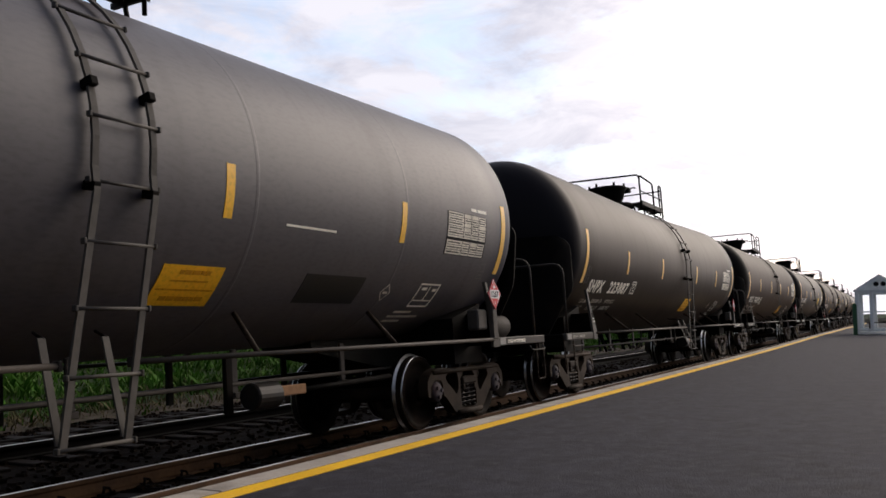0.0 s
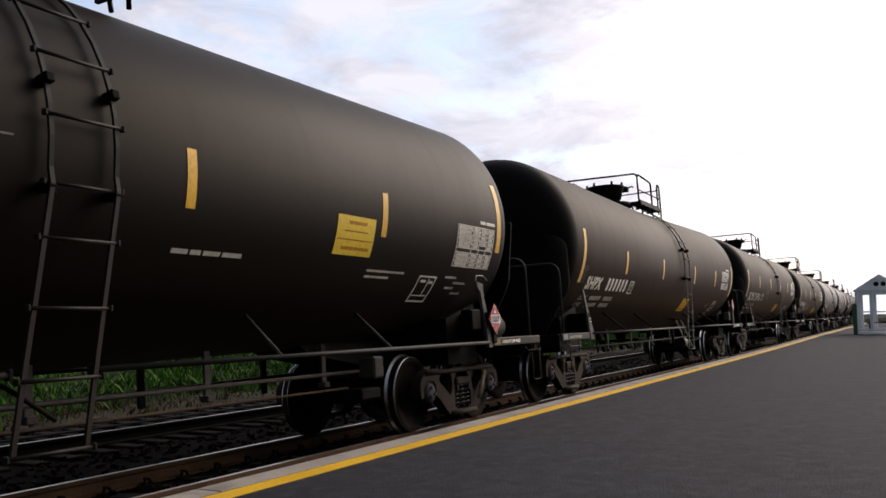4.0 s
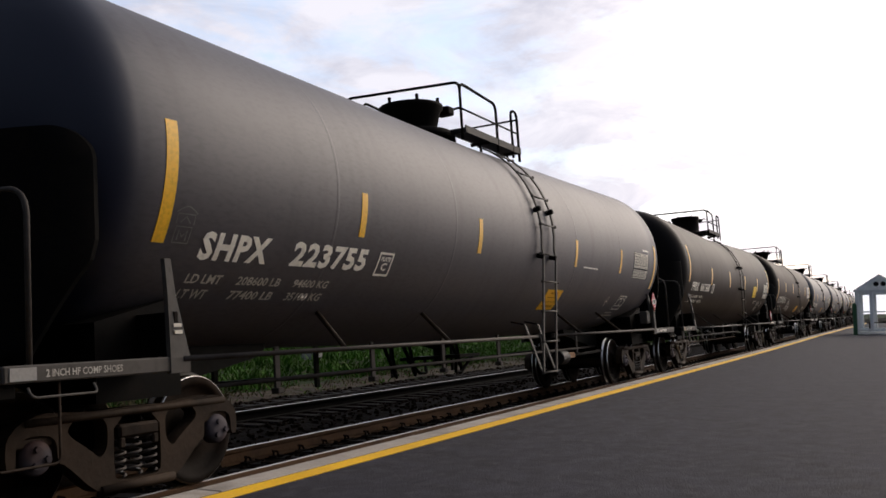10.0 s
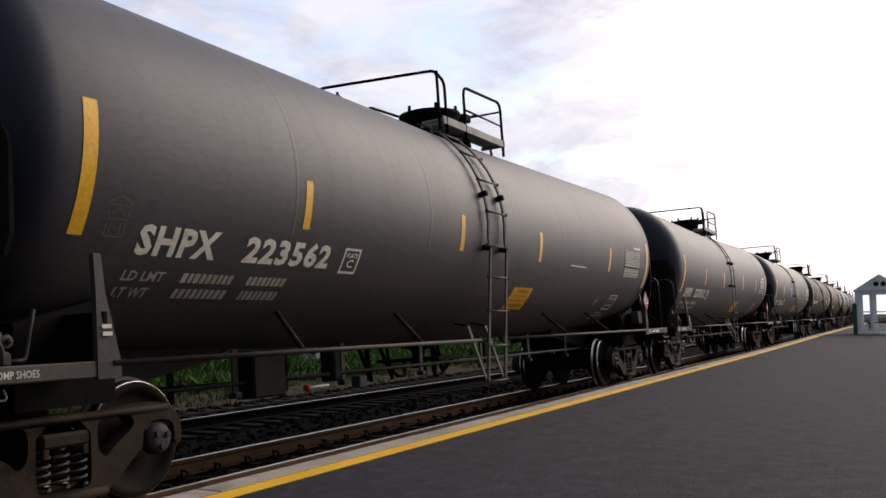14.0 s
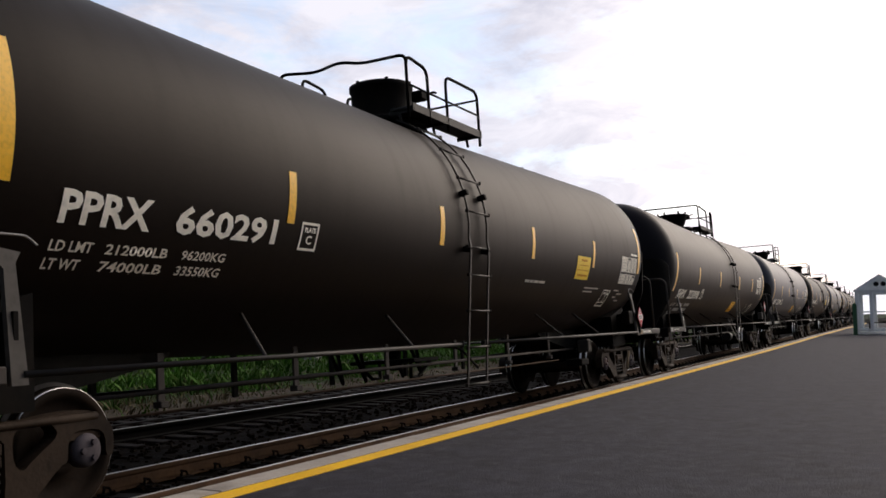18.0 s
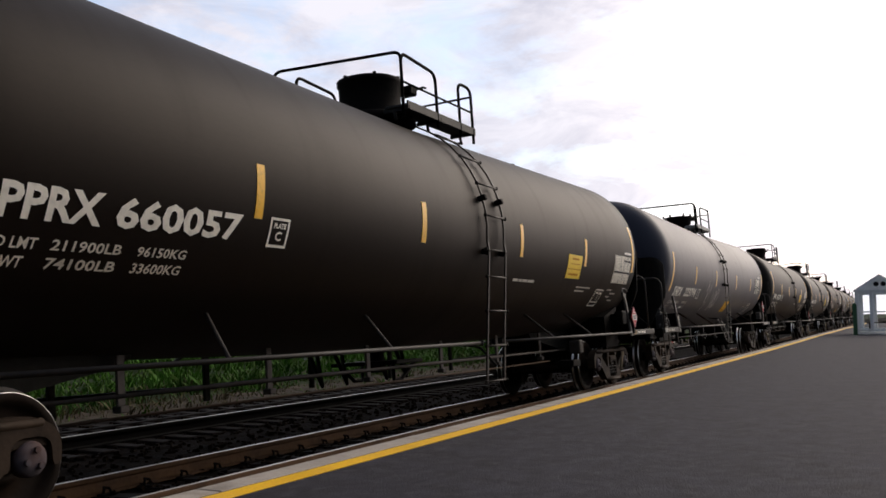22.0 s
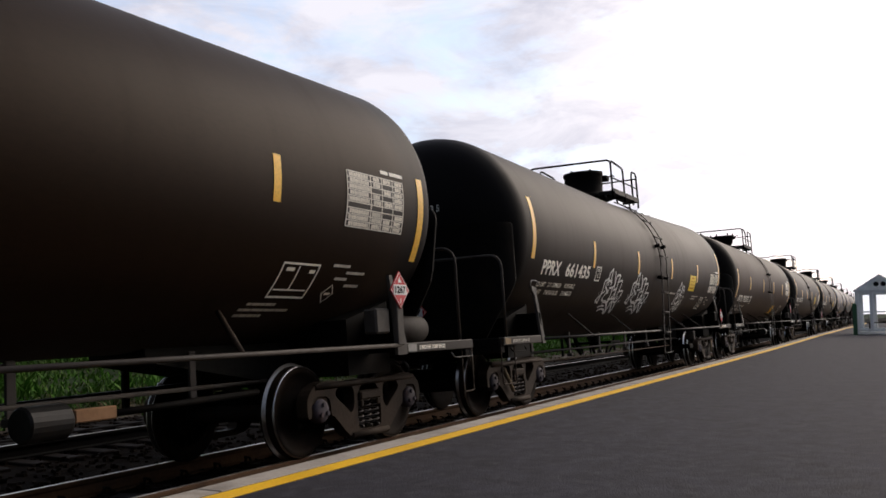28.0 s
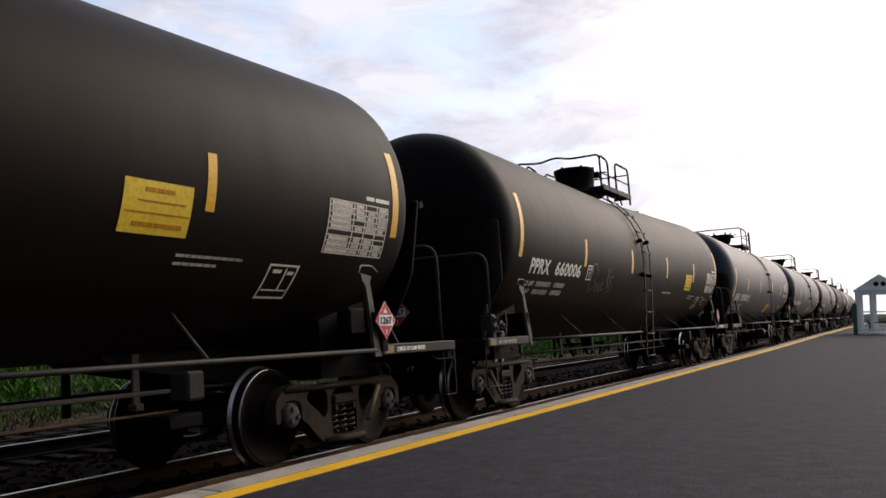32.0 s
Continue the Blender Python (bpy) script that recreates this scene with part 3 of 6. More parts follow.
def build_platform():
    ys = [-14 + 2 * i for i in range(67)]
    def strip(name, x0, x1, lift, mat, label, cat, y0=-14, y1=PLATFORM_END, fine=1, drop=.0):
        bm = bmesh.new()
        line = [y for y in ys if y0 <= y <= y1]
        xs = [x0 + (x1 - x0) * i / fine for i in range(fine + 1)]
        rows = [[bm.verts.new((x, y, deck(y) + lift)) for x in xs] for y in line]
        for a, b in zip(rows, rows[1:]):
            for i in range(fine):
                bm.faces.new((a[i], a[i + 1], b[i + 1], b[i]))
        return structure(name, bm, mat, label, cat)
    # body of the platform: asphalt deck with a retaining face
    bm = bmesh.new()
    prof = lambda y: [(-4.27, -.6), (-4.27, deck(y) - .12), (-4.06, deck(y) - .12), (-4.06, deck(y)), (2, deck(y)), (9, deck(y) - .02), (30, deck(y) - .05), (30, -.6)]
    rings = [[bm.verts.new((x, y, z)) for x, z in prof(y)] for y in ys]
    for a, b in zip(rings, rings[1:]):
        for k in range(len(a) - 1):
            bm.faces.new((a[k], a[k + 1], b[k + 1], b[k]))
    bm.faces.new(rings[0]), bm.faces.new(rings[-1][::-1])
    bmesh.ops.recalc_face_normals(bm, faces=bm.faces)
    structure("platform", bm, M_ASPHALT, "dark grey asphalt station platform, dry and slightly patched", "platform")
    # yellow warning line
    bm = bmesh.new()
    rows = [[bm.verts.new((x, y, deck(y) + z)) for x, z in ((-4.03, .0), (-4.03, .005), (-3.865, .005), (-3.865, .0))] for y in ys]
    for a, b in zip(rows, rows[1:]):
        for k in range(3):
            bm.faces.new((a[k], a[k + 1], b[k + 1], b[k]))
    structure("yellow_line", bm, M_YELLOW, "yellow painted warning line along the platform edge", "line")
    # concrete edge slabs
    edge = tagged(new("platform_edge"), "pale concrete edging slabs along the platform", "platform edge", kind="structure")
    rnd = random.Random(8)
    y = -13.2
    while y < PLATFORM_END - 3:
        z0, z1 = deck(y), deck(y + 2.98)
        bm = box(bmesh.new(), (-4.28, .006, -.115), (-4.062, 2.974, 0), .008)
        for v in bm.verts:
            v.co.z += (z1 - z0) * v.co.y / 2.98
        part("edge_slab", bm, M_CONCRETE, edge, at=Matrix.Translation((rnd.uniform(-.002, .002), y, z0 + .003 + rnd.uniform(-.002, .002))))
        y += 2.98
    # lower lip under the slabs
    bm = bmesh.new()
    rows = [[bm.verts.new((x, y, z)) for x, z in ((-4.36, -.6), (-4.36, deck(y) - .05), (-4.34, deck(y) - .035), (-4.283, deck(y) - .035), (-4.283, deck(y) - .2))] for y in ys]
    for a, b in zip(rows, rows[1:]):
        for k in range(4):
            bm.faces.new((a[k], a[k + 1], b[k + 1], b[k]))
    structure("platform_footing", bm, M_RUSTBOX, "dirty brown footing under the platform edge", "footing")


def build_light_blocker():
    """An added, unseen wall that closes the platform behind the camera and blocks sky light."""
    bm = bmesh.new()
    box(bm, (11.6, -60, -.5), (12.0, 18, 8.4))
    box(bm, (11.2, -60.4, 8.4), (19, 18.4, 8.6))
    structure("wall_station", bm, M_BLOCKER, "plain brown wall behind the platform, added out of view to block light", "wall")


def build_grass():
    rnd = np.random.RandomState(11)
    for name, mat, n, label in (("grass", M_GRASS, 70000, "fresh green long grass beside the tracks"), ("dry_grass", M_DRYGRASS, 16000, "dry brown stalks and weeds along the verge")):
        verts, polys = [], []
        ys = 3 + 75 * rnd.rand(n) ** 1.5
        xs = -13.4 - (13 * rnd.rand(n) ** 1.3 if name == "grass" else 3.2 * rnd.rand(n) ** 1.2)
        for x, y in zip(xs, ys):
            edge = -14.8 + .9 * noise.noise((y * .35, 7, 0)) + .5 * noise.noise((y * 1.3, 2, 0))
            if name == "grass" and x > edge and rnd.rand() > .10:
                continue
            dens = noise.noise((x * .6, y * .6, 4)) + .6 * noise.noise((x * 2.1, y * 2.1, 8))
            if rnd.rand() > .75 + .7 * dens:
                continue
            h = (.07 + .19 * rnd.rand() ** 1.6) * (1 + 1.1 * max(-.6, dens)) * ((1.25 if x < edge - .6 else .7) if name == "grass" else .75)
            w = (.018 + .026 * rnd.rand()) * (1 if name == "grass" else .45)
            a, lean = rnd.rand() * 6.28, rnd.uniform(.1, 1.1) * h
            dx, dy = math.cos(a), math.sin(a)
            z = land(x, y) - .02
            k = len(verts)
            verts += [(x - dy * w, y + dx * w, z), (x + dy * w, y - dx * w, z), (x + dx * lean * .4 + dy * w * .6, y + dy * lean * .4 - dx * w * .6, z + h * .6),
                      (x + dx * lean, y + dy * lean, z + h)]
            polys += [(k, k + 1, k + 2), (k, k + 2, k + 3)]
        me = bpy.data.meshes.new(name)
        me.from_pydata(verts, [], polys)
        me.materials.append(mat)
        tagged(new(name, me), label, "grass", kind="stuff")
    # low signal box lid out in the grass
    bm = box(bmesh.new(), (-.32, -.22, -.25), (.32, .22, .30), .02)
    box(bm, (-.36, -.26, .30), (.36, .26, .36), .015)
    o = tagged(new("cable_box", mesh_of("cable_box", bm, M_PALEBOX)), "low weathered pale cable box in the grass", "cable box")
    o.matrix_basis = Matrix.Translation((-19.7, 28, land(-19.7, 28)))


def conifer(x, y, height, seed, label):
    """A spruce: tapered trunk, whorls of drooping limbs, needle sprays."""
    rnd = random.Random(seed)
    root = tagged(new("conifer"), label, "tree", "conifers behind the railway")
    root.matrix_basis = Matrix.Translation((x, y, land(x, y) - .1))
    bm = bmesh.new()
    pts = [(.02 * height * math.sin(i * .5) * .2, 0, height * i / 8) for i in range(9)]
    prev = None
    for i, p in enumerate(pts):
        r = .018 * height * (1 - i / 8.05)
        ring = [bm.verts.new((p[0] + r * math.cos(a), p[1] + r * math.sin(a), p[2])) for a in (k * math.pi / 4 for k in range(8))]
        if prev:
            for k in range(8):
                bm.faces.new((prev[k], prev[(k + 1) % 8], ring[(k + 1) % 8], ring[k])).smooth = True
        prev = ring
    limbs = []
    z = height * .12
    while z < height * .985:
        reach = .20 * height * (1 - z / height) ** .7 * rnd.uniform(.55, 1.25) + .18
        for _ in range(rnd.randint(4, 8)):
            a = rnd.uniform(0, 6.28)
            L = reach * rnd.uniform(.6, 1.1)
            zb = min(height * .98, max(height * .08, z + rnd.gauss(0, .03) * height))
            tip = Vector((L * math.cos(a), L * math.sin(a), zb + L * rnd.uniform(-.10, .75)))
            sweep(bm, [(0, 0, zb), tuple(tip)], .012 + .006 * L, 4)
            limbs.append((Vector((0, 0, zb)), tip, L))
        z += height * rnd.uniform(.040, .068)
    part("trunk", bm, M_BARK, root)
    verts, polys = [], []
    for b, t, L in limbs:
        d = t - b
        for i in range(int(34 + L * 34)):
            u = rnd.choice((.4, .75, 1.0)) + rnd.gauss(0, .08)
            p = b + d * u
            s = rnd.uniform(.12, .26) * (1.15 - .5 * u)
            q = Vector((rnd.gauss(0, 1), rnd.gauss(0, 1), rnd.gauss(.2, .7))).normalized()
            o = q.orthogonal().normalized()
            w = p + Vector((rnd.gauss(0, .12), rnd.gauss(0, .12), rnd.gauss(-.05, .08))) * (1 - u * .4) * L * .5
            k = len(verts)
            for c in (w - o * s * .3, w + q * s * .8 - o * s * .25, w + q * s * 1.6, w + q * s * .8 + o * s * .25, w + o * s * .3):
                verts.append(tuple(c))
            polys.append((k, k + 1, k + 2, k + 3, k + 4))
    me = bpy.data.meshes.new("crown")
    me.from_pydata(verts, [], polys)
    me.materials.append(M_NEEDLE)
    crown = new("crown", me)
    crown.parent = root


def build_shelter():
    z = deck(50.5)
    root = tagged(new("shelter"), "small blue-grey glazed waiting shelter with a gabled roof on the platform", "shelter")
    root.matrix_basis = Matrix.Translation((-1.24, 50.5, z)) @ Matrix.Rotation(radians(-1.0), 4, "Z") @ Matrix.Scale(1.158, 4)
    w, d, h = .93, 3.0, 1.92
    base = bmesh.new()
    box(base, (-w - .05, -.05, 0), (w + .05, d + .05, .12), .01)
    part("plinth", base, M_SHELTERWHITE, root, "pale concrete plinth")
    post = None
    for x, y in ((-w, 0), (-.36, 0), (.36, 0), (w, 0), (-w, d), (-.36, d), (.36, d), (w, d), (-w, d / 3), (-w, 2 * d / 3), (w, d / 3), (w, 2 * d / 3)):
        if post is None:
            post = part("post", box(bmesh.new(), (-.07, -.06, .12), (.07, .06, h), .006), M_SHELTERFRAME, root, at=Matrix.Translation((x, y, 0)))
        else:
            again(post, root, Matrix.Translation((x, y, 0)))
    for y in (0, d):
        for zz, t in ((.14, .10), (.95, .05), (h - .16, .16)):
            part("cross_bar", box(bmesh.new(), (-w, y - .04, zz), (w, y + .04, zz + t), .005), M_SHELTERFRAME, root)
    for x in (-w, w):
        for zz, t in ((.14, .10), (.95, .05), (h - .16, .16)):
            part("cross_bar", box(bmesh.new(), (x - .035, 0, zz), (x + .035, d, zz + t), .005), M_SHELTERFRAME, root)
    def pane(lo, hi):
        p = part("pane", box(bmesh.new(), lo, hi), M_GLASS, root)
        p.visible_shadow = False
    for y in (0, d):
        for x0, x1 in ((-w + .05, -.41), (-.31, .31), (.41, w - .05)):
            pane((x0, y - .006, 1.0), (x1, y + .006, h - .16))
            if y == d or x0 != -.31:
                pane((x0, y - .006, .24), (x1, y + .006, .95))
    for x in (-w, w):
        for k in range(3):
            pane((x - .006, k * d / 3 + .05, .24), (x + .006, (k + 1) * d / 3 - .05, h - .16))
    # gabled roof with a white gable panel and two round vents
    ov, rise = .12, .62
    for sx in (-1, 1):
        bm = bmesh.new()
        pts = [(0, rise + .03), (sx * (w + ov), -.02), (sx * (w + ov), -.08), (0, rise - .05)]
        rings = [[bm.verts.new((x, y, h + zz)) for x, zz in pts] for y in (-.12, d + .12)]
        for k in range(4):
            bm.faces.new((rings[0][k], rings[0][(k + 1) % 4], rings[1][(k + 1) % 4], rings[1][k]))
        bm.faces.new(rings[0]), bm.faces.new(rings[1][::-1])
        bmesh.ops.recalc_face_normals(bm, faces=bm.faces)
        roof = part("roof", bm, M_BLUEROOF, root, "blue-grey ribbed metal roof slope")
        for i in range(9):
            y = -.09 + i * (d + .18) / 8
            rib = bmesh.new()
            sweep(rib, [(sx * .02, y, h + rise + .035), (sx * (w + ov - .02), y, h - .0)], .016, 6)
            part("rib", rib, M_BLUEROOF, roof)
    for y in (-.06, d + .06):
        bm = bmesh.new()
        outline = [(-w, 0), (w, 0), (w, .06), (0, rise - .06), (-w, .06)]
        vs = [bm.verts.new((x, y + k, h + zz)) for k in (-.02, .02) for x, zz in outline]
        bm.faces.new(vs[:5]), bm.faces.new(vs[5:][::-1])
        for k in range(5):
            bm.faces.new((vs[k], vs[(k + 1) % 5], vs[5 + (k + 1) % 5], vs[5 + k]))
        bmesh.ops.recalc_face_normals(bm, faces=bm.faces)
        gable = part("gable", bm, M_SHELTERWHITE, root, "white gable panel")
        for x in (-.14, .14):
            v = bmesh.new()
            lathe(v, [(-.05, .105), (.05, .105)], 20, "Y")
            part("round_vent", v, M_INK, gable, "dark round vent", Matrix.Translation((x, y, h + .25)))
        for x0 in (-w + .02, .02):
            part("fascia", box(bmesh.new(), (x0, y - .05, h - .04), (x0 + w - .04, y + .05, h + .03), .005), M_SHELTERFRAME, root)
    bm = box(bmesh.new(), (-.8, -.2, .40), (.8, .2, .45), .01)
    for x in (-.65, .65):
        box(bm, (x - .03, -.17, 0), (x + .03, .17, .40), .005)
    bench = tagged(new("bench", mesh_of("bench", bm, M_STEEL)), "plain dark metal bench inside the shelter", "bench")
    bench.matrix_basis = Matrix.Translation((-1.22, 53.2, z + .14))
    # green post at the shelter's corner
    bm = bmesh.new()
    box(bm, (-.11, -.11, 0), (.11, .11, .03), .004)
    box(bm, (-.085, -.085, .03), (.085, .085, 1.28), .02)
    lathe(bm, [(1.28, .085), (1.33, .07), (1.345, .02)], 12, "Z")
    p = tagged(new("green_post", mesh_of("green_post", bm, M_GREENPOST)), "green painted steel post beside the shelter", "post")
    p.matrix_basis = Matrix.Translation((-2.40, 49.8, deck(49.8))) @ Matrix.Scale(1.158, 4)


# ---------------------------------------------------------------- tank cars
def sag(bm, style):
    """Bend a straight tank so that it dips to its middle."""
    for v in bm.verts:
        v.co.z += axis(style, v.co.y) - Z_TANK
    return bm


def tank_mesh(paint, back, style):
    """A long cylinder with dished heads, bent down a little to the middle."""
    bm = bmesh.new()
    prof = []
    half, depth = 7.42, .72
    for i in range(11):
        a = math.pi / 2 * i / 10
        prof.append((-half - depth * math.cos(a), max(.002, R_TANK * math.sin(a))))
    prof += [(-half + half * i / 8, R_TANK) for i in range(1, 8)] + [(-.3, R_TANK), (0, R_TANK), (.3, R_TANK)] + [(back * i / 8, R_TANK) for i in range(1, 8)]
    prof += [(-u + back - half, r) for u, r in prof[10::-1]]
    lathe(bm, prof, 96, "Y")
    bmesh.ops.translate(bm, verts=bm.verts, vec=(0, 0, Z_TANK))
    bmesh.ops.recalc_face_normals(bm, faces=bm.faces)
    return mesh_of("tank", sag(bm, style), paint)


def seam(y):
    bm = bmesh.new()
    lathe(bm, [(y - .035, R_TANK - .0004), (y - .012, R_TANK + .0004), (y + .012, R_TANK + .0004), (y + .035, R_TANK - .0004)], 96, "Y")
    bmesh.ops.translate(bm, verts=bm.verts, vec=(0, 0, Z_TANK))
    return bm


def wheelset(parent, y):
    axle = bmesh.new()
    lathe(axle, [(-1.0, .075), (-.85, .075), (-.83, .10), (-.6, .10), (-.5, .085), (.5, .085), (.6, .10), (.83, .10), (.85, .075), (1.0, .075)], 14, "X")
    ax = part("wheelset", axle, M_WHEEL, parent, "steel axle with two wheels", Matrix.Translation((0, y, .457)))
    for s in (-1, 1):
        w = bmesh.new()
        # bright steel edges stand for arcs of light; the tread's dark reflection is coloured in
        prof = [(.675, .33), (.675, .480), (.684, .487), (.699, .487), (.703, .4855), (.720, .4605), (.726, .4575), (.80, .452), (.812, .449), (.818, .442), (.818, .385), (.785, .365), (.745, .20), (.80, .17), (.80, .10), (.62, .10), (.62, .17), (.70, .22), (.70, .33)]
        lathe(w, [(s * u, r) for u, r in prof] + [(s * .675, .33)], 44, "X", mats=[0, 0, 0, 1, 1, 1, 0, 1, 1, 0, 0, 0, 0, 0, 0, 0, 0, 0, 0])
        bmesh.ops.recalc_face_normals(w, faces=w.faces)
        part("wheel", w, [M_WHEEL, M_EDGEGLINT], ax)
        c = bmesh.new()
        lathe(c, [(s * .98, .12), (s * 1.05, .12), (s * 1.075, .105), (s * 1.085, .05), (s * 1.086, .001)], 20, "X")
        for k in range(3):
            a = 2 * math.pi * k / 3
            cy, cz = .062 * math.cos(a), .062 * math.sin(a)
            h = bmesh.new()
            lathe(h, [(s * 1.07, .024), (s * 1.105, .024), (s * 1.106, .001)], 6, "X", smooth=False)
            bmesh.ops.translate(h, verts=h.verts, vec=(0, cy, cz))
            join(c, h)
        bmesh.ops.recalc_face_normals(c, faces=c.faces)
        part("bearing_cap", c, M_CAP, ax)
    return ax


def side_frame_bmesh(s):
    """The cast side frame of a truck with its openings; s is the side."""
    top = [(-1.13, .50), (-1.12, .60), (-1.03, .69), (-.86, .745), (-.62, .735), (-.40, .715), (-.22, .725), (.22, .725), (.40, .715), (.62, .735), (.86, .745), (1.03, .69), (1.12, .60), (1.13, .50)]
    jaw = lambda k: [(k * 1.12, .40), (k * 1.055, .40), (k * 1.05, .55), (k * .98, .60), (k * .80, .60), (k * .73, .55), (k * .72, .40), (k * .66, .38)]
    low = [(.42, .17), (.30, .135), (-.30, .135), (-.42, .17)]
    outline = top + jaw(1) + low + jaw(-1)[::-1]
    tri = lambda k: rounded([(k * .66, .59), (k * .58, .680), (k * .36, .685), (k * .285, .62), (k * .29, .45), (k * .36, .38), (k * .44, .45)])
    centre = rounded([(-.225, .675), (.225, .675), (.235, .24), (.18, .20), (-.18, .20), (-.235, .24)], 1)
    bm = plate(bmesh.new(), rounded(outline, 1), [tri(1), tri(-1), centre], s * .93, s * 1.06)
    rib = bmesh.new()
    sweep(rib, [(s * 1.05, -.98, .69), (s * 1.055, -.5, .69), (s * 1.055, .5, .69), (s * 1.05, .98, .69)], .03, 6)
    sweep(rib, [(s * 1.05, -.36, .155), (s * 1.05, .36, .155)], .04, 6)
    return join(bm, rib)


def truck(parent, y, bar):
    """A two-axle truck about y: bolster, side frames, springs, brake rigging."""
    bm = bmesh.new()
    box(bm, (-.92, -.21, .44), (.92, .21, .66), .03)
    box(bm, (-.25, -.25, .66), (.25, .25, .74), .02)
    body = part("truck", bm, M_STEEL, parent, "two-axle freight truck with cast side frames", Matrix.Translation((0, y, 0)))
    for s in (-1, 1):
        part("side_frame", side_frame_bmesh(s), M_FRAME, body, "dusty cast steel side frame")
        b = bmesh.new()
        box(b, (min(s * .85, s * 1.09), -.20, .50), (max(s * .85, s * 1.09), .20, .60), .02)
        for k in (-1, 1):
            box(b, (min(s * 1.04, s * 1.085), k * .165 - .03, .43), (max(s * 1.04, s * 1.085), k * .165 + .03, .51), .012)
        part("bolster_end", b, M_FRAME, body)
        if s == 1:
            for cy in (-.155, 0, .155):
                c = bmesh.new()
                n = 46
                pts = [(s * 1.0 + .062 * math.cos(2 * math.pi * 5 * i / n), cy + .062 * math.sin(2 * math.pi * 5 * i / n), .225 + .27 * i / n) for i in range(n + 1)]
                sweep(c, pts, .0115, 5)
                part("spring_coil", c, M_SPRING, body)
        for k in (-1, 1):
            a = bmesh.new()
            box(a, (min(s * .92, s * 1.04), k * .889 - .15, .52), (max(s * .92, s * 1.04), k * .889 + .15, .60), .015)
            box(a, (min(s * .95, s * 1.02), k * .889 - .155, .40), (max(s * .95, s * 1.02), k * .889 - .125, .54), .006)
            box(a, (min(s * .95, s * 1.02), k * .889 + .125, .40), (max(s * .95, s * 1.02), k * .889 + .155, .54), .006)
            part("bearing_adapter", a, M_FRAME, body)
    for k in (-1, 1):
        b = bmesh.new()
        sweep(b, [(-.8, k * .36, .36), (0, k * .30, .36), (.8, k * .36, .36)], .035, 6)
        for s in (-1, 1):
            box(b, (s * .74 - .05, k * .39 - .03, .28), (s * .74 + .05, k * .39 + .03, .50), .01)
        part("brake_beam", b, M_STEEL, body)
    if bar:
        b = bmesh.new()
        d = bar
        sweep(b, [(1.10, d * .62, .64), (1.115, d * .36, .30)], .028, 8)
        part("worn_bar", b, M_TAN, body, "tan worn bar across the side frame")
    for k in (-1, 1):
        wheelset(parent, y + k * .889)


def ladder(parent, ya, yb, family):
    mat = M_LADDER if family == "P" else M_GREYSTEEL
    zc = axis("P" if family == "P" else "S", (ya + yb) / 2)
    lean = lambda z: -.33 * max(0, 2.2 - z) / 1.76
    def stringer(y):
        pts = [(1.56, y + lean(.51), .51), (1.56, y + lean(1.08), 1.08), (1.575, y, 2.2)]
        for i in range(11):
            a = radians(-8 + 7.4 * i)
            pts.append(((R_TANK + .06) * math.cos(a), y, zc + (R_TANK + .06) * math.sin(a)))
        bm = bmesh.new()
        rings = []
        for i, q in enumerate(pts):
            q, d = Vector(q), (Vector(pts[min(i + 1, len(pts) - 1)]) - Vector(pts[max(i - 1, 0)])).normalized()
            o = d.cross(Vector((0, 1, 0))).normalized() * .011
            w = Vector((0, .028 if family != "P" else .018, 0))
            rings.append([bm.verts.new(q + o + w), bm.verts.new(q + o - w), bm.verts.new(q - o - w), bm.verts.new(q - o + w)])
        for a, b in zip(rings, rings[1:]):
            for k in range(4):
                bm.faces.new((a[k], a[(k + 1) % 4], b[(k + 1) % 4], b[k]))
        bm.faces.new(rings[0][::-1]), bm.faces.new(rings[-1])
        bmesh.ops.recalc_face_normals(bm, faces=bm.faces)
        return bm
    root = part("ladder", stringer(ya), mat, parent, "side ladder that curves up the tank")
    part("ladder_rail", stringer(yb), mat, root)
    def rung(x, z, dy):
        r = sweep(bmesh.new(), [(x, ya + dy - .05, z), (x, yb + dy + .05, z)], .014, 6)
        for y in (ya + dy - .05, yb + dy + .05):
            box(r, (x - .022, y - .012, z - .022), (x + .022, y + .012, z + .022), .006)
        part("rung", r, mat, root)
    for z in (.53, .97, 1.41, 1.85):
        rung(1.572, z, lean(z))
    for i in range(5):
        a = radians(-11.6 + 16 * i)
        rung((R_TANK + .07) * math.cos(a), zc + (R_TANK + .07) * math.sin(a), 0)
    for y in (ya, yb):
        for a in (radians(-13), radians(13)):
            m = Matrix.Translation((0, y, zc)) @ Matrix.Rotation(-a, 4, "Y")
            part("ladder_clip", box(bmesh.new(), (R_TANK, -.035, -.035), (R_TANK + .11, .035, .035), .008, m), M_STEEL, root)
    if family != "P":
        for y in (ya, yb):
            s = plate(bmesh.new(), [(y + lean(.56) - .03, .56), (y + lean(.56) + .03, .56), (y + lean(.56) + .11, 1.24), (y + lean(.56) + .05, 1.24)], [], -.008, .008)
            for v in s.verts:
                v.co.x += 1.53 - (v.co.z - .56) * .36
            part("ladder_stay", s, M_GREYSTEEL, root)
            s = sweep(bmesh.new(), [(1.29, y - .22, 1.235), (1.0, y - .05, 1.29)], .012, 6)
            part("ladder_stay", s, M_STEEL, root)
    else:
        s = sweep(bmesh.new(), bend([(1.35, ya - .5, 1.0), (1.5, ya - .35, .98), (1.56, ya, .72)], .1), .016, 6)
        part("ladder_stay", s, M_STEEL, root)


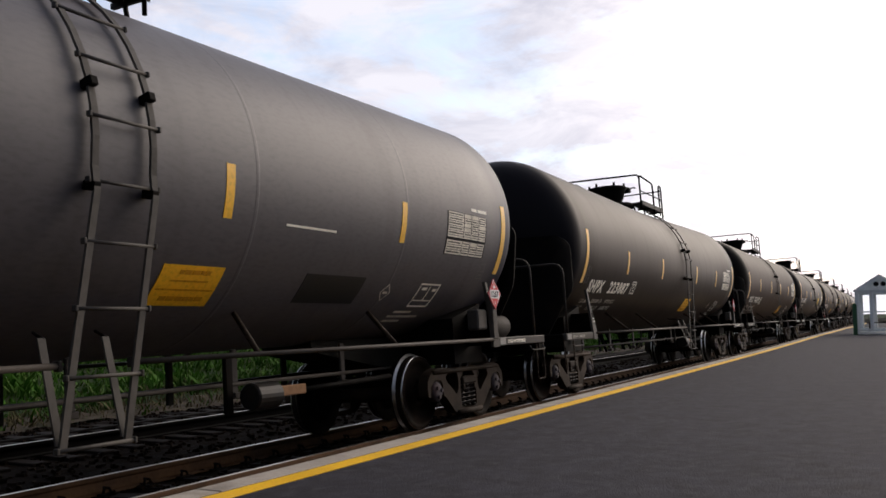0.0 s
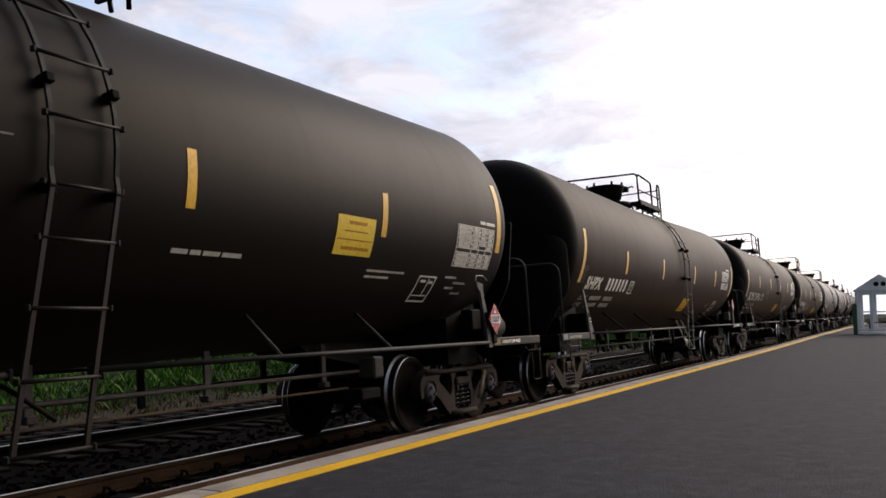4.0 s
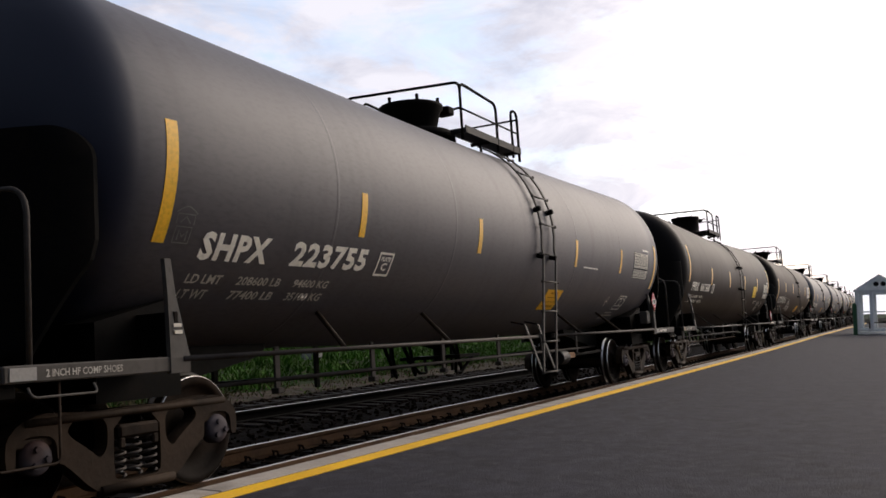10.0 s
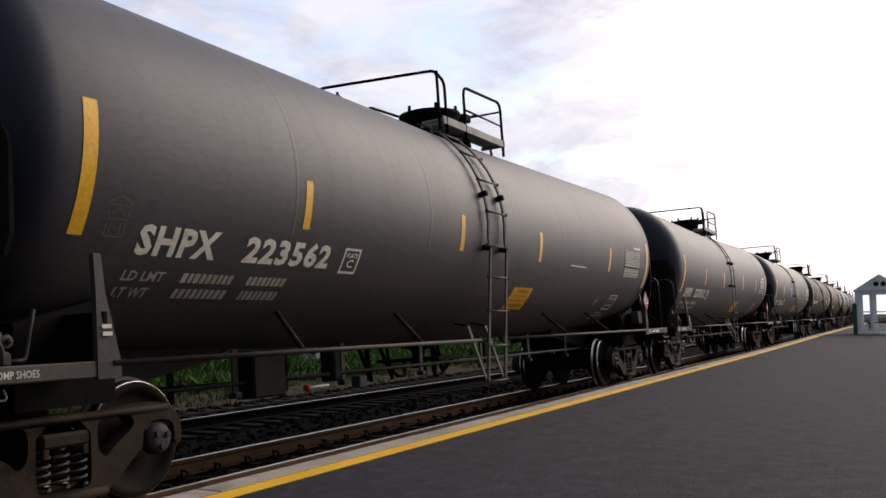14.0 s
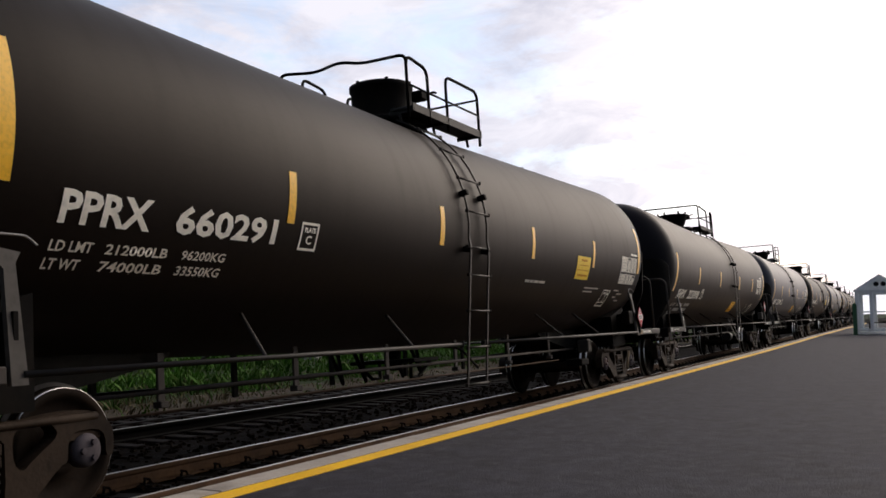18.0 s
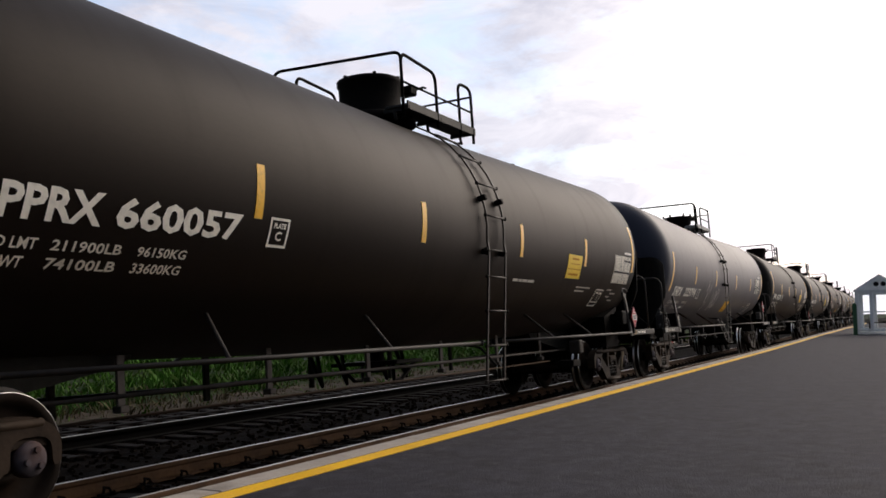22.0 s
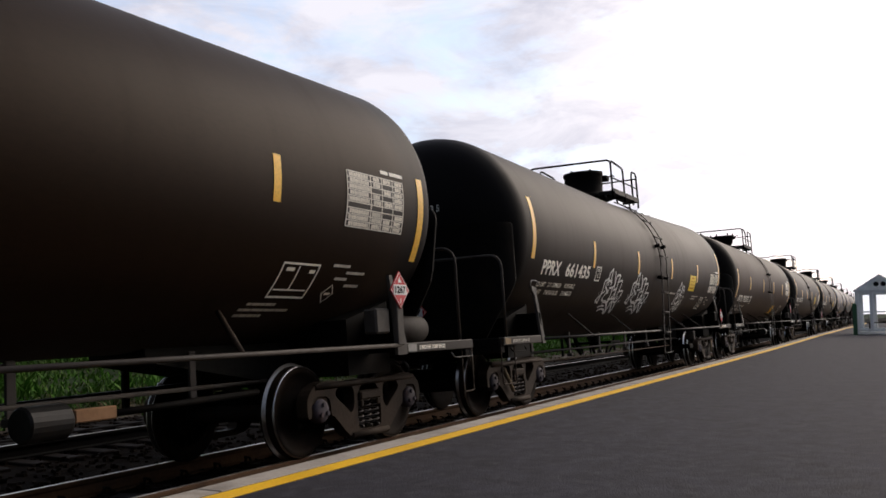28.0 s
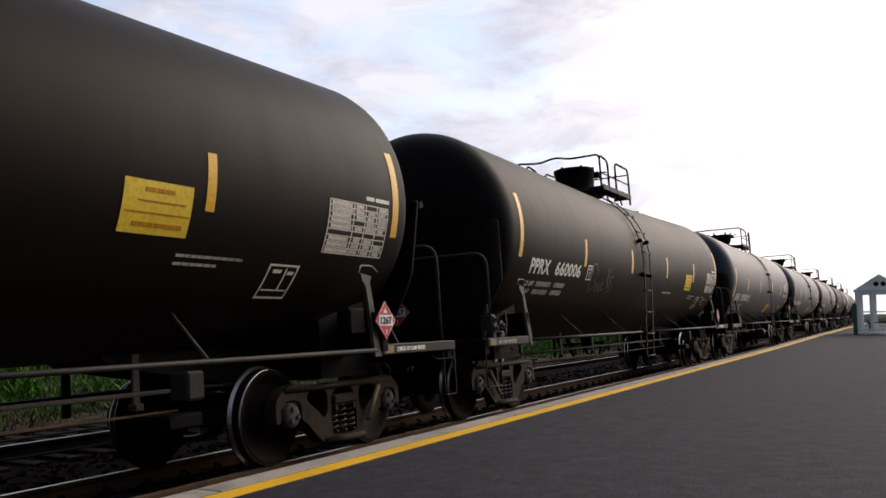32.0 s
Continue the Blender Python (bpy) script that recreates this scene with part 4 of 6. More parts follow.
def top_gear(parent, family, variant, middle):
    """Manway, valve housing, walkway and railings on the tank's crown."""
    bm = bmesh.new()
    yc = (.22 if not variant else .08) if family == "P" else (.85 if variant else -.42)
    y0, y1, y2, y3 = (-.47, -.25, .37, 1.74) if family != "P" and variant else (-.56, .18, .80, 1.64) if middle else (-.42, .88, 1.50, 1.76) if family != "P" else (-.34, .62, 1.34, 1.77)
    if family == "P" and variant:
        y0, y1, y2, y3 = -.66, -.08, .48, 1.54
    if family == "P":
        prof = [(4.05, .49), (4.18, .49), (4.18, .44), (4.22, .42), (4.60, .43), (4.62, .45), (4.68, .45), (4.69, .43), (4.71, .30), (4.715, .001)]
    else:
        prof = [(4.05, .34), (4.22, .34), (4.26, .38), (4.48, .44), (4.52, .48), (4.57, .48), (4.58, .45), (4.60, .25), (4.605, .001)]
    lathe(bm, prof, 28, "Z")
    bmesh.ops.translate(bm, verts=bm.verts, vec=(0, yc, 0))
    z = prof[5][0]
    for k in range(6):
        a = 2 * math.pi * k / 6 + .2
        b = bmesh.new()
        lathe(b, [(z, .028), (z + .09, .028), (z + .091, .001)], 6, "Z", smooth=False)
        bmesh.ops.translate(b, verts=b.verts, vec=(.42 * math.cos(a), yc + .42 * math.sin(a), 0))
        join(bm, b)
    man = part("valve_housing", bm, M_STEEL, parent, "black round valve housing on the crown")
    h = bmesh.new()
    box(h, (.22, yc + .34, z - .10), (.46, yc + .54, z + .03), .02)
    sweep(h, [(.34, yc + .5, z - .02), (.50, yc + .66, z + .05), (.55, yc + .62, z + .02)], .018, 6)
    part("hinge", h, M_STEEL, man)
    base = bmesh.new()
    lathe(base, [(4.04, .62), (4.14, .60), (4.15, .58), (4.15, .40)], 24, "Z")
    part("flange", base, M_STEEL, man, at=Matrix.Translation((0, yc, 0)))
    # walkway: narrow gratings on brackets along both sides
    for s in (-1, 1):
        w = bmesh.new()
        box(w, (min(s * .49, s * .83), y0 + .1, 4.12), (max(s * .49, s * .83), y3 + .06, 4.155), .004)
        box(w, (min(s * .815, s * .835), y0 + .1, 4.08), (max(s * .815, s * .835), y3 + .06, 4.19), .003)
        for y in (y0 + .15, (y0 + y3) / 2, y3):
            box(w, (min(s * .45, s * .84), y - .02, 4.08), (max(s * .45, s * .84), y + .02, 4.13))
            sweep(w, [(s * .60, y, 4.10), (s * .62, y, 3.97)], .022, 6)
        part("walkway", w, M_GRATING if variant and family != "P" else M_WALKWAY, parent, "narrow metal walkway beside the valve housing")
    hi = 4.80
    def rail(pts, name="railing", r=.022):
        part(name, sweep(bmesh.new(), bend(pts, .14), r, 8), M_STEEL, parent)
    for s in (-1, 1):
        x = s * .82
        if family != "P" and variant:
            rail([(x, y0, 3.93), (x, y0, hi)])
            rail([(x, y0, hi - .04), (x, y1, hi - .10), (x, y1, 3.95)])
            rail([(x, y2, 3.98), (x, y2, hi - .04), (x, y3, hi), (x, y3, 3.93)])
            part("railing_bar", sweep(bmesh.new(), [(x, y2, 4.42), (x, y3, 4.42)], .015, 6), M_STEEL, parent)
        else:
            rail([(x, y0, 3.95), (x, y0, hi), (x, y1, hi - .06), (x, y1, 3.98)])
            rail([(x, y2, 3.98), (x, y2, hi - .02), (x, y3, hi - .02), (x, y3, 3.95)])
            part("railing_bar", sweep(bmesh.new(), [(x, y0, 4.42), (x, y3, 4.42)], .015, 6), M_STEEL, parent)
    far = [(.82, y0, hi - .2), (.82, y0, hi + .01), (-.98, y0 - .30, hi + .01), (-.98, y0 - .30, 3.9)]
    if family == "P" and variant:   # a knocked, wavy rail
        far[2:2] = [(.20, y0 - .10, hi - .02), (-.10, y0 - .15, hi + .05), (-.45, y0 - .20, hi - .04)]
    rail(far, "cross_railing")
    part("cross_railing", sweep(bmesh.new(), [(.82, y3, 4.66), (-.82, y3, 4.66)], .016, 6), M_STEEL, parent)
    # small fittings further back on the crown
    for y in (5.2, 5.9):
        f = bmesh.new()
        lathe(f, [(4.10, .05), (4.22, .05), (4.23, .07), (4.27, .07), (4.28, .001)], 10, "Z")
        part("crown_fitting", f, M_STEEL, parent, at=Matrix.Translation((0, y, 0)))


def end_gear(parent, e, family, brake):
    """One end of the car: bracket, end sill, handrails, steps, coupler. e: -1 leads, 1 trails."""
    mat = M_GREYSTEEL if family != "P" else M_STEEL
    k = .30 if e > 0 else 0.0   # the trailing end reaches further
    for s in (-1, 1):
        br = bmesh.new()
        lo, hi = .95, 1.80
        if family != "P":
            pts = [(-.10, lo), (.10, lo), (.10, 1.06), (.035, 1.52), (.035, hi), (-.03, hi), (-.05, 1.52), (-.10, 1.06)]
        else:
            pts = [(-.06, lo), (.06, lo), (.045, 1.70), (.09, 1.77), (-.10, 1.80), (-.10, 1.72), (-.045, 1.66)]
        plate(br, pts, [], s * 1.47, s * 1.51)
        for v in br.verts:
            if v.co.z > 1.1:
                v.co.x -= s * (v.co.z - 1.1) * .14
        b = part("bracket", br, M_GREYSTEEL, parent, at=Matrix.Translation((0, e * 7.08, 0)))
        web = bmesh.new()
        box(web, (min(s * .9, s * 1.48), -.02, .98), (max(s * .9, s * 1.48), .02, 1.40), .004)
        part("bracket_web", web, M_STEEL, b)
        # end sill and its side beam with worn stencils
        beam = bmesh.new()
        y0, y1 = sorted((e * 7.16, e * (8.55 + k)))
        box(beam, (min(s * 1.38, s * 1.50), y0, .96), (max(s * 1.38, s * 1.50), y1, 1.07), .01)
        bb = part("side_beam", beam, M_LADDER if e > 0 else M_GREYSTEEL if family != "P" else M_PIPE, parent)
        if s == 1:
            st = letters("2 INCH HF COMP SHOES", .045 if e > 0 else .015)
            y0 = e * 7.86 - .39
            for v in st.verts:
                v.co = Vector((1.5035, y0 + .62 * v.co.x, .990 + .048 * v.co.y))
            tagged(part("stencil", st, M_WHITE if e > 0 else M_GREYINK, bb, "worn white stencilled words on the side beam"), kind="stuff")
            st = box(bmesh.new(), (1.499, y0 - .26, .975), (1.505, y0 - .07, 1.055))
            part("worn_patch", st, M_TAN if family == "P" else M_PALEBOX, bb, "worn pale paint patch")
        if e > 0:
            gus = plate(bmesh.new(), [(-.26, 1.055), (.26, 1.055), (.03, 1.50), (-.03, 1.50)], [], -.012, .012)
            part("gusset", gus, M_GREYSTEEL, parent, "grey triangular gusset on the end deck", Matrix.Translation((s * .62, 8.62, 0)) @ Matrix.Rotation(radians(90), 4, "Z"))
        # pale plates and worn stencils low on the bracket
        if family == "P":
            loop = sweep(bmesh.new(), bend([(s * 1.41, -.13, 1.80), (s * 1.40, -.08, 1.88), (s * 1.40, .15, 1.88), (s * 1.42, .21, 1.82)], .10, 5), .008, 6)
            part("lug_ring", loop, M_GRATING, b, "thin pale ring above the bracket")
        if s > 0 and family != "P":
            for z in (1.235, 1.285):
                part("bracket_mark", box(bmesh.new(), (1.512 - (z - 1.1) * .14, -.04, z), (1.518 - (z - 1.1) * .14, .04, z + .027)), M_PANEL, b)
        post = bmesh.new()
        sweep(post, bend([(s * 1.44, e * (8.32 + k), 1.02), (s * 1.44, e * (8.32 + k), 2.19), (0, e * (8.32 + k), 2.21)], .20, 7), .019, 8)
        part("end_handrail", post, M_PIPE, parent)
        step = bmesh.new()
        y0, y1 = sorted((e * ((8.30 if e > 0 else 8.12) + k), e * (8.58 + k)))
        sweep(step, bend([(s * 1.46, y0, 1.0), (s * 1.46, y0, .45), (s * 1.46, y1, .45), (s * 1.46, y1, 1.0)], .05), .0095, 6)
        part("step", step, M_FRAME, parent)
        grab = bmesh.new()
        sweep(grab, bend([(s * 1.52, e * (7.9 + k), .93), (s * 1.56, e * (7.9 + k), .87), (s * 1.56, e * (8.4 + k), .87), (s * 1.52, e * (8.4 + k), .93)], .04), .009, 6)
        part("grab_iron", grab, mat, parent)
    sill = bmesh.new()
    y0, y1 = sorted((e * (8.42 + k), e * (8.60 + k)))
    box(sill, (-1.45, y0, .86), (1.45, y1, 1.07), .015)
    y0, y1 = sorted((e * 6.2, e * (8.75 + k)))
    box(sill, (-.33, y0, .76), (.33, y1, 1.10), .02)
    part("end_sill", sill, M_STEEL, parent)
    deck_plate = bmesh.new()
    y0, y1 = sorted((e * 7.5, e * (8.45 + k)))
    box(deck_plate, (-1.40, y0, 1.03), (1.40, y1, 1.055), .004)
    part("end_deck", deck_plate, M_STEEL, parent)
    saddle = bmesh.new()
    y0, y1 = sorted((e * 6.65, e * 7.5))
    plate(saddle, [(y0, .77), (y1, .77), (y1, 1.55), (y0, 1.35)], [], -1.1, 1.1)
    part("saddle", saddle, M_STEEL, parent)
    cp = bmesh.new()
    y0, y1 = sorted((e * (8.7 + k), e * (9.10 + k)))
    box(cp, (-.10, y0, .80), (.10, y1, .97), .02)
    y0, y1 = sorted((e * (8.98 + k), e * 9.27))
    box(cp, (-.17, y0, .74), (.17, y1, 1.02), .05)
    part("coupler", cp, M_FRAME, parent)
    hose = bmesh.new()
    sweep(hose, bend([(.42 * e, e * (8.70 + k), .84), (.42 * e, e * (8.85 + k), .75), (.30 * e, e * 9.0, .42), (.1 * e, e * 9.2, .40)], .15), .026, 8)
    part("air_hose", hose, M_INK, parent)
    # dark shield that lies on the lower half of the head, with rounded upper corners
    shield = bmesh.new()
    edge = (7.42 if e < 0 else 7.74)
    mid = axis("P" if family == "P" else "S", 7.8)
    rows = []
    corner, top = (.24, .02) if family != "P" else (.05, .05)
    levels = [top - corner * (1 - math.cos(math.pi / 2 * i / 7)) for i in range(8)]
    levels += [levels[-1] - (levels[-1] + mid - 1.05) * i / 10 for i in range(1, 11)]
    for z in reversed(levels):
        lim = 1.40 - .55 * max(0, 1.80 - mid - z)
        if z > top - corner:
            lim -= corner - math.sqrt(max(0, corner ** 2 - (z - top + corner) ** 2))
        row = []
        for j in range(13):
            x = lim * (-1 + j / 6)
            r = abs(x) / R_TANK
            y = edge + .72 * math.sqrt(1 - r * r) + .05 if e < 0 else edge + .40 * math.sqrt(1 - r * r) + .46 - .29 * max(0, 2.70 - mid - z)
            row.append((x, e * y, mid + z))
        rows.append(row)
    last = len(rows) - 1
    outer = [[shield.verts.new(c) for c in row] for row in rows]
    inner = [[shield.verts.new((c[0], c[1] - e * .035, c[2])) for c in row] for row in rows]
    for a, b in ((outer, 1), (inner, -1)):
        for i in range(last):
            for j in range(12):
                f = shield.faces.new((a[i][j], a[i][j + 1], a[i + 1][j + 1], a[i + 1][j])[::b])
                f.smooth = True
    ring = lambda g: [g[0][j] for j in range(13)] + [g[i][12] for i in range(1, last + 1)] + [g[last][j] for j in range(11, -1, -1)] + [g[i][0] for i in range(last - 1, 0, -1)]
    ro, ri = ring(outer), ring(inner)
    for q in range(len(ro)):
        shield.faces.new((ro[q], ro[(q + 1) % len(ro)], ri[(q + 1) % len(ro)], ri[q]))
    bmesh.ops.recalc_face_normals(shield, faces=shield.faces)
    part("head_shield", shield, M_STEEL, parent, "black half-height head shield")


def placard(parent, m):
    d = .20
    bm = bmesh.new()
    vs = [bm.verts.new((x, y, z)) for x in (0, .012) for y, z in ((0, -d), (d, 0), (0, d), (-d, 0))]
    bm.faces.new(vs[:4][::-1]), bm.faces.new(vs[4:])
    for k in range(4):
        bm.faces.new((vs[k], vs[(k + 1) % 4], vs[4 + (k + 1) % 4], vs[4 + k]))
    p = part("placard", bm, M_RED, parent, "red diamond flammable placard numbered 1267", m)
    bm = bmesh.new()
    box(bm, (.012, -.135, -.055), (.016, .135, .055))
    part("number_panel", bm, M_PLATEWHITE, p)
    def text(body, y0, y1, z0, z1, mat, x=.019):
        t = letters(body, .03)
        for v in t.verts:
            v.co = Vector((x, y0 + (y1 - y0) * v.co.x, z0 + (z1 - z0) * v.co.y))
        part("number", t, mat, p)
    text("1267", -.11, .11, -.04, .04, M_INK)
    text("3", -.012, .012, -.145, -.095, M_PLATEWHITE, .014)
    f = bmesh.new()
    vs = [f.verts.new((.014, y, z)) for y, z in ((-.035, .075), (.035, .075), (.028, .11), (.012, .10), (0, .15), (-.014, .10), (-.028, .115))]
    f.faces.new(vs)
    part("flame_mark", f, M_PLATEWHITE, p)
    r = bmesh.new()
    for a, b in (((0, -d), (d, 0)), ((d, 0), (0, d)), ((0, d), (-d, 0)), ((-d, 0), (0, -d))):
        sweep(r, [(.012, a[0] * .93, a[1] * .93), (.012, b[0] * .93, b[1] * .93)], .0035, 4)
    part("border", r, M_PLATEWHITE, p)


def car_base(family, brake, drum, early, middle):
    """All parts that the cars of one family share, round an Empty at the rail level under the car's middle."""
    root = new("tank_car")
    ladder_y = ((-.77, -.24) if early else (.10, .63) if middle else (.50, 1.03)) if family != "P" else (-.68, -.14) if early else (.33, .87)
    mat = M_GREYSTEEL if family != "P" else M_STEEL
    braces = (-4.86, -2.63, 2.22, 4.5) if family != "P" else (-4.71, -2.17, 2.71, 4.58)
    for s in (-1, 1):
        zp = 1.05 if family != "P" else 1.015
        for y0, y1 in ((-7.05, ladder_y[0] - .28), (ladder_y[1] - .20, 7.05)):
            pipe = sweep(bmesh.new(), [(s * 1.50, y0, zp), (s * 1.50, y1, zp)], .022, 8)
            cap = y1 if y1 < 6 else y0
            box(pipe, (s * 1.50 - .03, cap - .015, zp - .035), (s * 1.50 + .03, cap + .015, zp + .035), .006)
            part("side_pipe", pipe, M_PIPE if family != "P" else M_WALKWAY, root)
        for y in braces:
            b = bmesh.new()
            sweep(b, [(s * 1.50, y, zp), (s * .93, y + (.38 if y < 0 or family != "P" else .20), 1.44)], .024 if family != "P" else .019, 6)
            part("brace", b, M_FRAME if family != "P" else M_PIPE, root)
    for y0, y1 in ((-7.6, -5.6), (5.6, 7.6)):
        k = 1 if y0 > 0 else -1
        prof = [(k * 4.6, 1.10), (k * 4.75, 1.02), (k * 6.1, .80), (k * 7.6, .78), (k * 7.6, 1.16), (k * 4.6, 1.16)]
        part("stub_sill", plate(bmesh.new(), prof, [], -.34, .34), M_SILL, root, "dark tapered draft sill under the tank")
    # bottom outlet, brake pipe and rods below the tank
    o = bmesh.new()
    lathe(o, [(.72, .001), (.72, .11), (.80, .12), (.82, .09), (.97, .10), (1.03, .28), (1.14, .32)], 18, "Z")
    box(o, (-.5, -.35, .82), (.5, .35, .87), .01)
    for s in (-1, 1):
        sweep(o, [(s * .42, -.3, .86), (s * .30, -.1, .62), (s * .30, .1, .62), (s * .42, .3, .86)], .025, 6)
    part("bottom_outlet", o, M_STEEL, root)
    p = bmesh.new()
    sweep(p, [(-.55, -7.2, .80), (-.55, -3.0, .74), (-.55, 3.0, .74), (-.55, 7.2, .80)], .03, 6)
    part("brake_pipe", p, M_STEEL, root)
    part("brake_rod", sweep(bmesh.new(), [(.42, -6.2, .78), (.42, 6.2, .78)], .021, 6), M_PIPE, root, "grey brake rod below the tank")
    if family == "P":
        part("brake_rod", sweep(bmesh.new(), [(.40, -5.4, .60), (.40, 5.4, .60)], .013, 6), M_RUSTBOX, root)
    for y in ((-4.5, -2.6, -.7, 1.25, 3.2, 5.1) if family != "P" else (-4.8, -2.82, -.9, 1.05, 3.0, 4.9)):
        hang = box(bmesh.new(), (.395, y - .045, .66), (.425, y + .045, 1.12), .008)
        box(hang, (.36, y - .05, .64), (.46, y + .05, .70), .008)
        part("rod_hanger", hang, M_PIPE, root)
        part("rod_hanger", box(bmesh.new(), (-.44, y - .04, .60), (-.40, y + .04, 1.12), .006), M_SILL, root)
    for y in (-1.05, -.5, .5, 1.05):
        v = sweep(bmesh.new(), [(-.30, y - .10, 1.10), (-.16, y, .62), (-.30, y + .10, 1.10)], .03, 6)
        part("outlet_guard", v, M_STEEL, root)
    if brake and family != "P":   # rods with a red knob and a pale box
        knob = bmesh.new()
        lathe(knob, [(-.03, .001), (-.02, .035), (.03, .04), (.05, .02), (.051, .001)], 10, "Y")
        part("red_knob", knob, M_RED, root, "red knob on a brake rod", Matrix.Translation((.42, -3.34, .66)))
        part("retainer_rod", sweep(bmesh.new(), [(.42, -3.30, .66), (.42, -2.92, .665)], .014, 6), M_WHITE, root, "white rod beside the red knob")
        part("pale_box", box(bmesh.new(), (.36, -2.36, .59), (.48, -2.19, .73), .01), M_VALVE, root, "pale small valve box")
        part("control_block", box(bmesh.new(), (.30, -4.38, .62), (.55, -3.86, 1.10), .02), M_SILL, root)
        part("control_block", box(bmesh.new(), (.30, -2.90, .70), (.50, -2.76, 1.10), .02), M_SILL, root)
    if middle:
        part("rod_end", box(bmesh.new(), (.40, -3.70, .63), (.44, -3.58, .69), .01), M_PALEBOX, root, "pale painted rod end")
    if family != "P" and not early:
        cylinder = bmesh.new()
        lathe(cylinder, [(3.00, .001), (3.002, .115), (3.02, .13), (3.36, .13), (3.38, .115), (3.382, .001)], 22, "Y", smooth=False)
        bmesh.ops.translate(cylinder, verts=cylinder.verts, vec=(.75, 0, .66))
        bc = part("brake_cylinder", cylinder, M_CYLINDER, root, "black brake cylinder hung below the tank")
        part("push_rod", sweep(bmesh.new(), [(.75, 3.38, .66), (.75, 5.6, .70)], .03, 6), M_STEEL, bc)
        part("brake_lever", box(bmesh.new(), (.55, 2.86, .50), (.60, 2.96, 1.04), .01), M_STEEL, root)
        part("rusty_lever", box(bmesh.new(), (.72, 3.44, .63), (.80, 3.84, .73), .01), M_LEVER, root, "rusty brake lever end")
    elif family == "P":
        part("valve_box", box(bmesh.new(), (1.05, 4.62, .72), (1.25, 4.82, .95), .02), M_TANGREY, root)
        part("valve_box", box(bmesh.new(), (.85, 4.5, .50), (1.15, 4.9, .62), .02), M_STEEL, root)
    for e in (-1, 1):
        end_gear(root, e, family, brake)
        truck(root, e * 7.08, (e if family == "P" else 0))
    ladder(root, *ladder_y, family)
    top_gear(root, family, early, middle)
    placard(root, Matrix.Translation((1.53, 7.04, 1.63) if family != "P" else (1.53, 7.20, 1.31)))
    placard(root, Matrix.Translation((.01, -8.235, 1.50)) @ Matrix.Rotation(radians(-90), 4, "Z"))
    lines = bmesh.new()
    for k, (x0, x1) in enumerate(((-.48, -.24), (-.48, .02), (-.48, -.30), (-.48, -.16), (-.46, -.28)) if family == "P" else ((-.25, .22), (-.22, .12))):
        z, yy = (1.94 if family == "P" else 1.98) - .075 * k, -8.232
        while x0 < x1:
            box(lines, (x0, yy + .02 * abs(x0), z), (x0 + .035, yy + .022 + .02 * abs(x0), z + .035))
            x0 += .05
    tagged(part("shield_stencil", lines, M_TAGDIM, root, "small worn stencil lines on the head shield"), kind="stuff")
    h = bmesh.new()
    box(h, (1.46, 6.98, 1.05), (1.525, 7.12, 1.66), .01) if family != "P" else box(h, (1.46, 7.14, 1.0), (1.525, 7.26, 1.40), .01)
    box(h, (1.30, 6.66, 1.18), (1.46, 6.94, 1.44), .02)
    part("placard_holder", h, mat, root)
    if drum:
        d = bmesh.new()
        lathe(d, [(7.46, .001), (7.47, .12), (7.51, .155), (8.14, .155), (8.18, .12), (8.19, .001)], 18, "Y")
        bmesh.ops.translate(d, verts=d.verts, vec=(1.12, 0, 1.225))
        part("air_reservoir", d, M_TANGREY, root, "grey air reservoir on the end deck")
    if brake and family != "P":
        part("brake_chain", sweep(bmesh.new(), [(.18, -8.40, 2.05), (1.07, -8.40, 1.19)], .008, 5), M_PIPE, root, "thin slanting brake rod before the head shield")
    if brake:
        b = bmesh.new()
        box(b, (1.20, -8.12, 1.06), (1.38, -8.00, 1.38), .02)
        box(b, (1.16, -7.88, 1.06), (1.38, -7.72, 1.16), .02)
        box(b, (1.24, -8.02, 1.17), (1.36, -7.88, 1.27), .015)
        for y, z, r in ((-8.06, 1.20, .045), (-8.06, 1.31, .035), (-7.86, 1.24, .05), (-7.77, 1.22, .035), (-7.95, 1.13, .03)):
            k = bmesh.new()
            lathe(k, [(1.28, .001), (1.29, r), (1.37, r), (1.375, r * 1.25), (1.395, r * 1.25), (1.40, r * .6), (1.43, r * .5), (1.435, .001)], 10, "X", smooth=False)
            bmesh.ops.translate(k, verts=k.verts, vec=(0, y, z))
            join(b, k)
        k = bmesh.new()
        lathe(k, [(1.36, .001), (1.365, .05), (1.41, .05), (1.44, .03), (1.52, .025), (1.525, .001)], 10, "Z", smooth=False)
        bmesh.ops.translate(k, verts=k.verts, vec=(1.28, -8.06, 0))
        join(b, k)
        for p in ([(1.34, -7.72, 1.10), (1.34, -7.60, 1.10), (1.34, -7.56, 1.30), (1.30, -7.50, 1.42)], [(1.40, -7.86, 1.24), (1.44, -7.84, 1.18), (1.44, -7.84, 1.06)], [(1.30, -8.12, 1.15), (1.30, -8.22, 1.15), (1.30, -8.24, 1.04)]):
            sweep(b, bend(p, .04), .014, 6)
        part("brake_valve", b, M_VALVE, root, "cluster of brake valves")
    return root


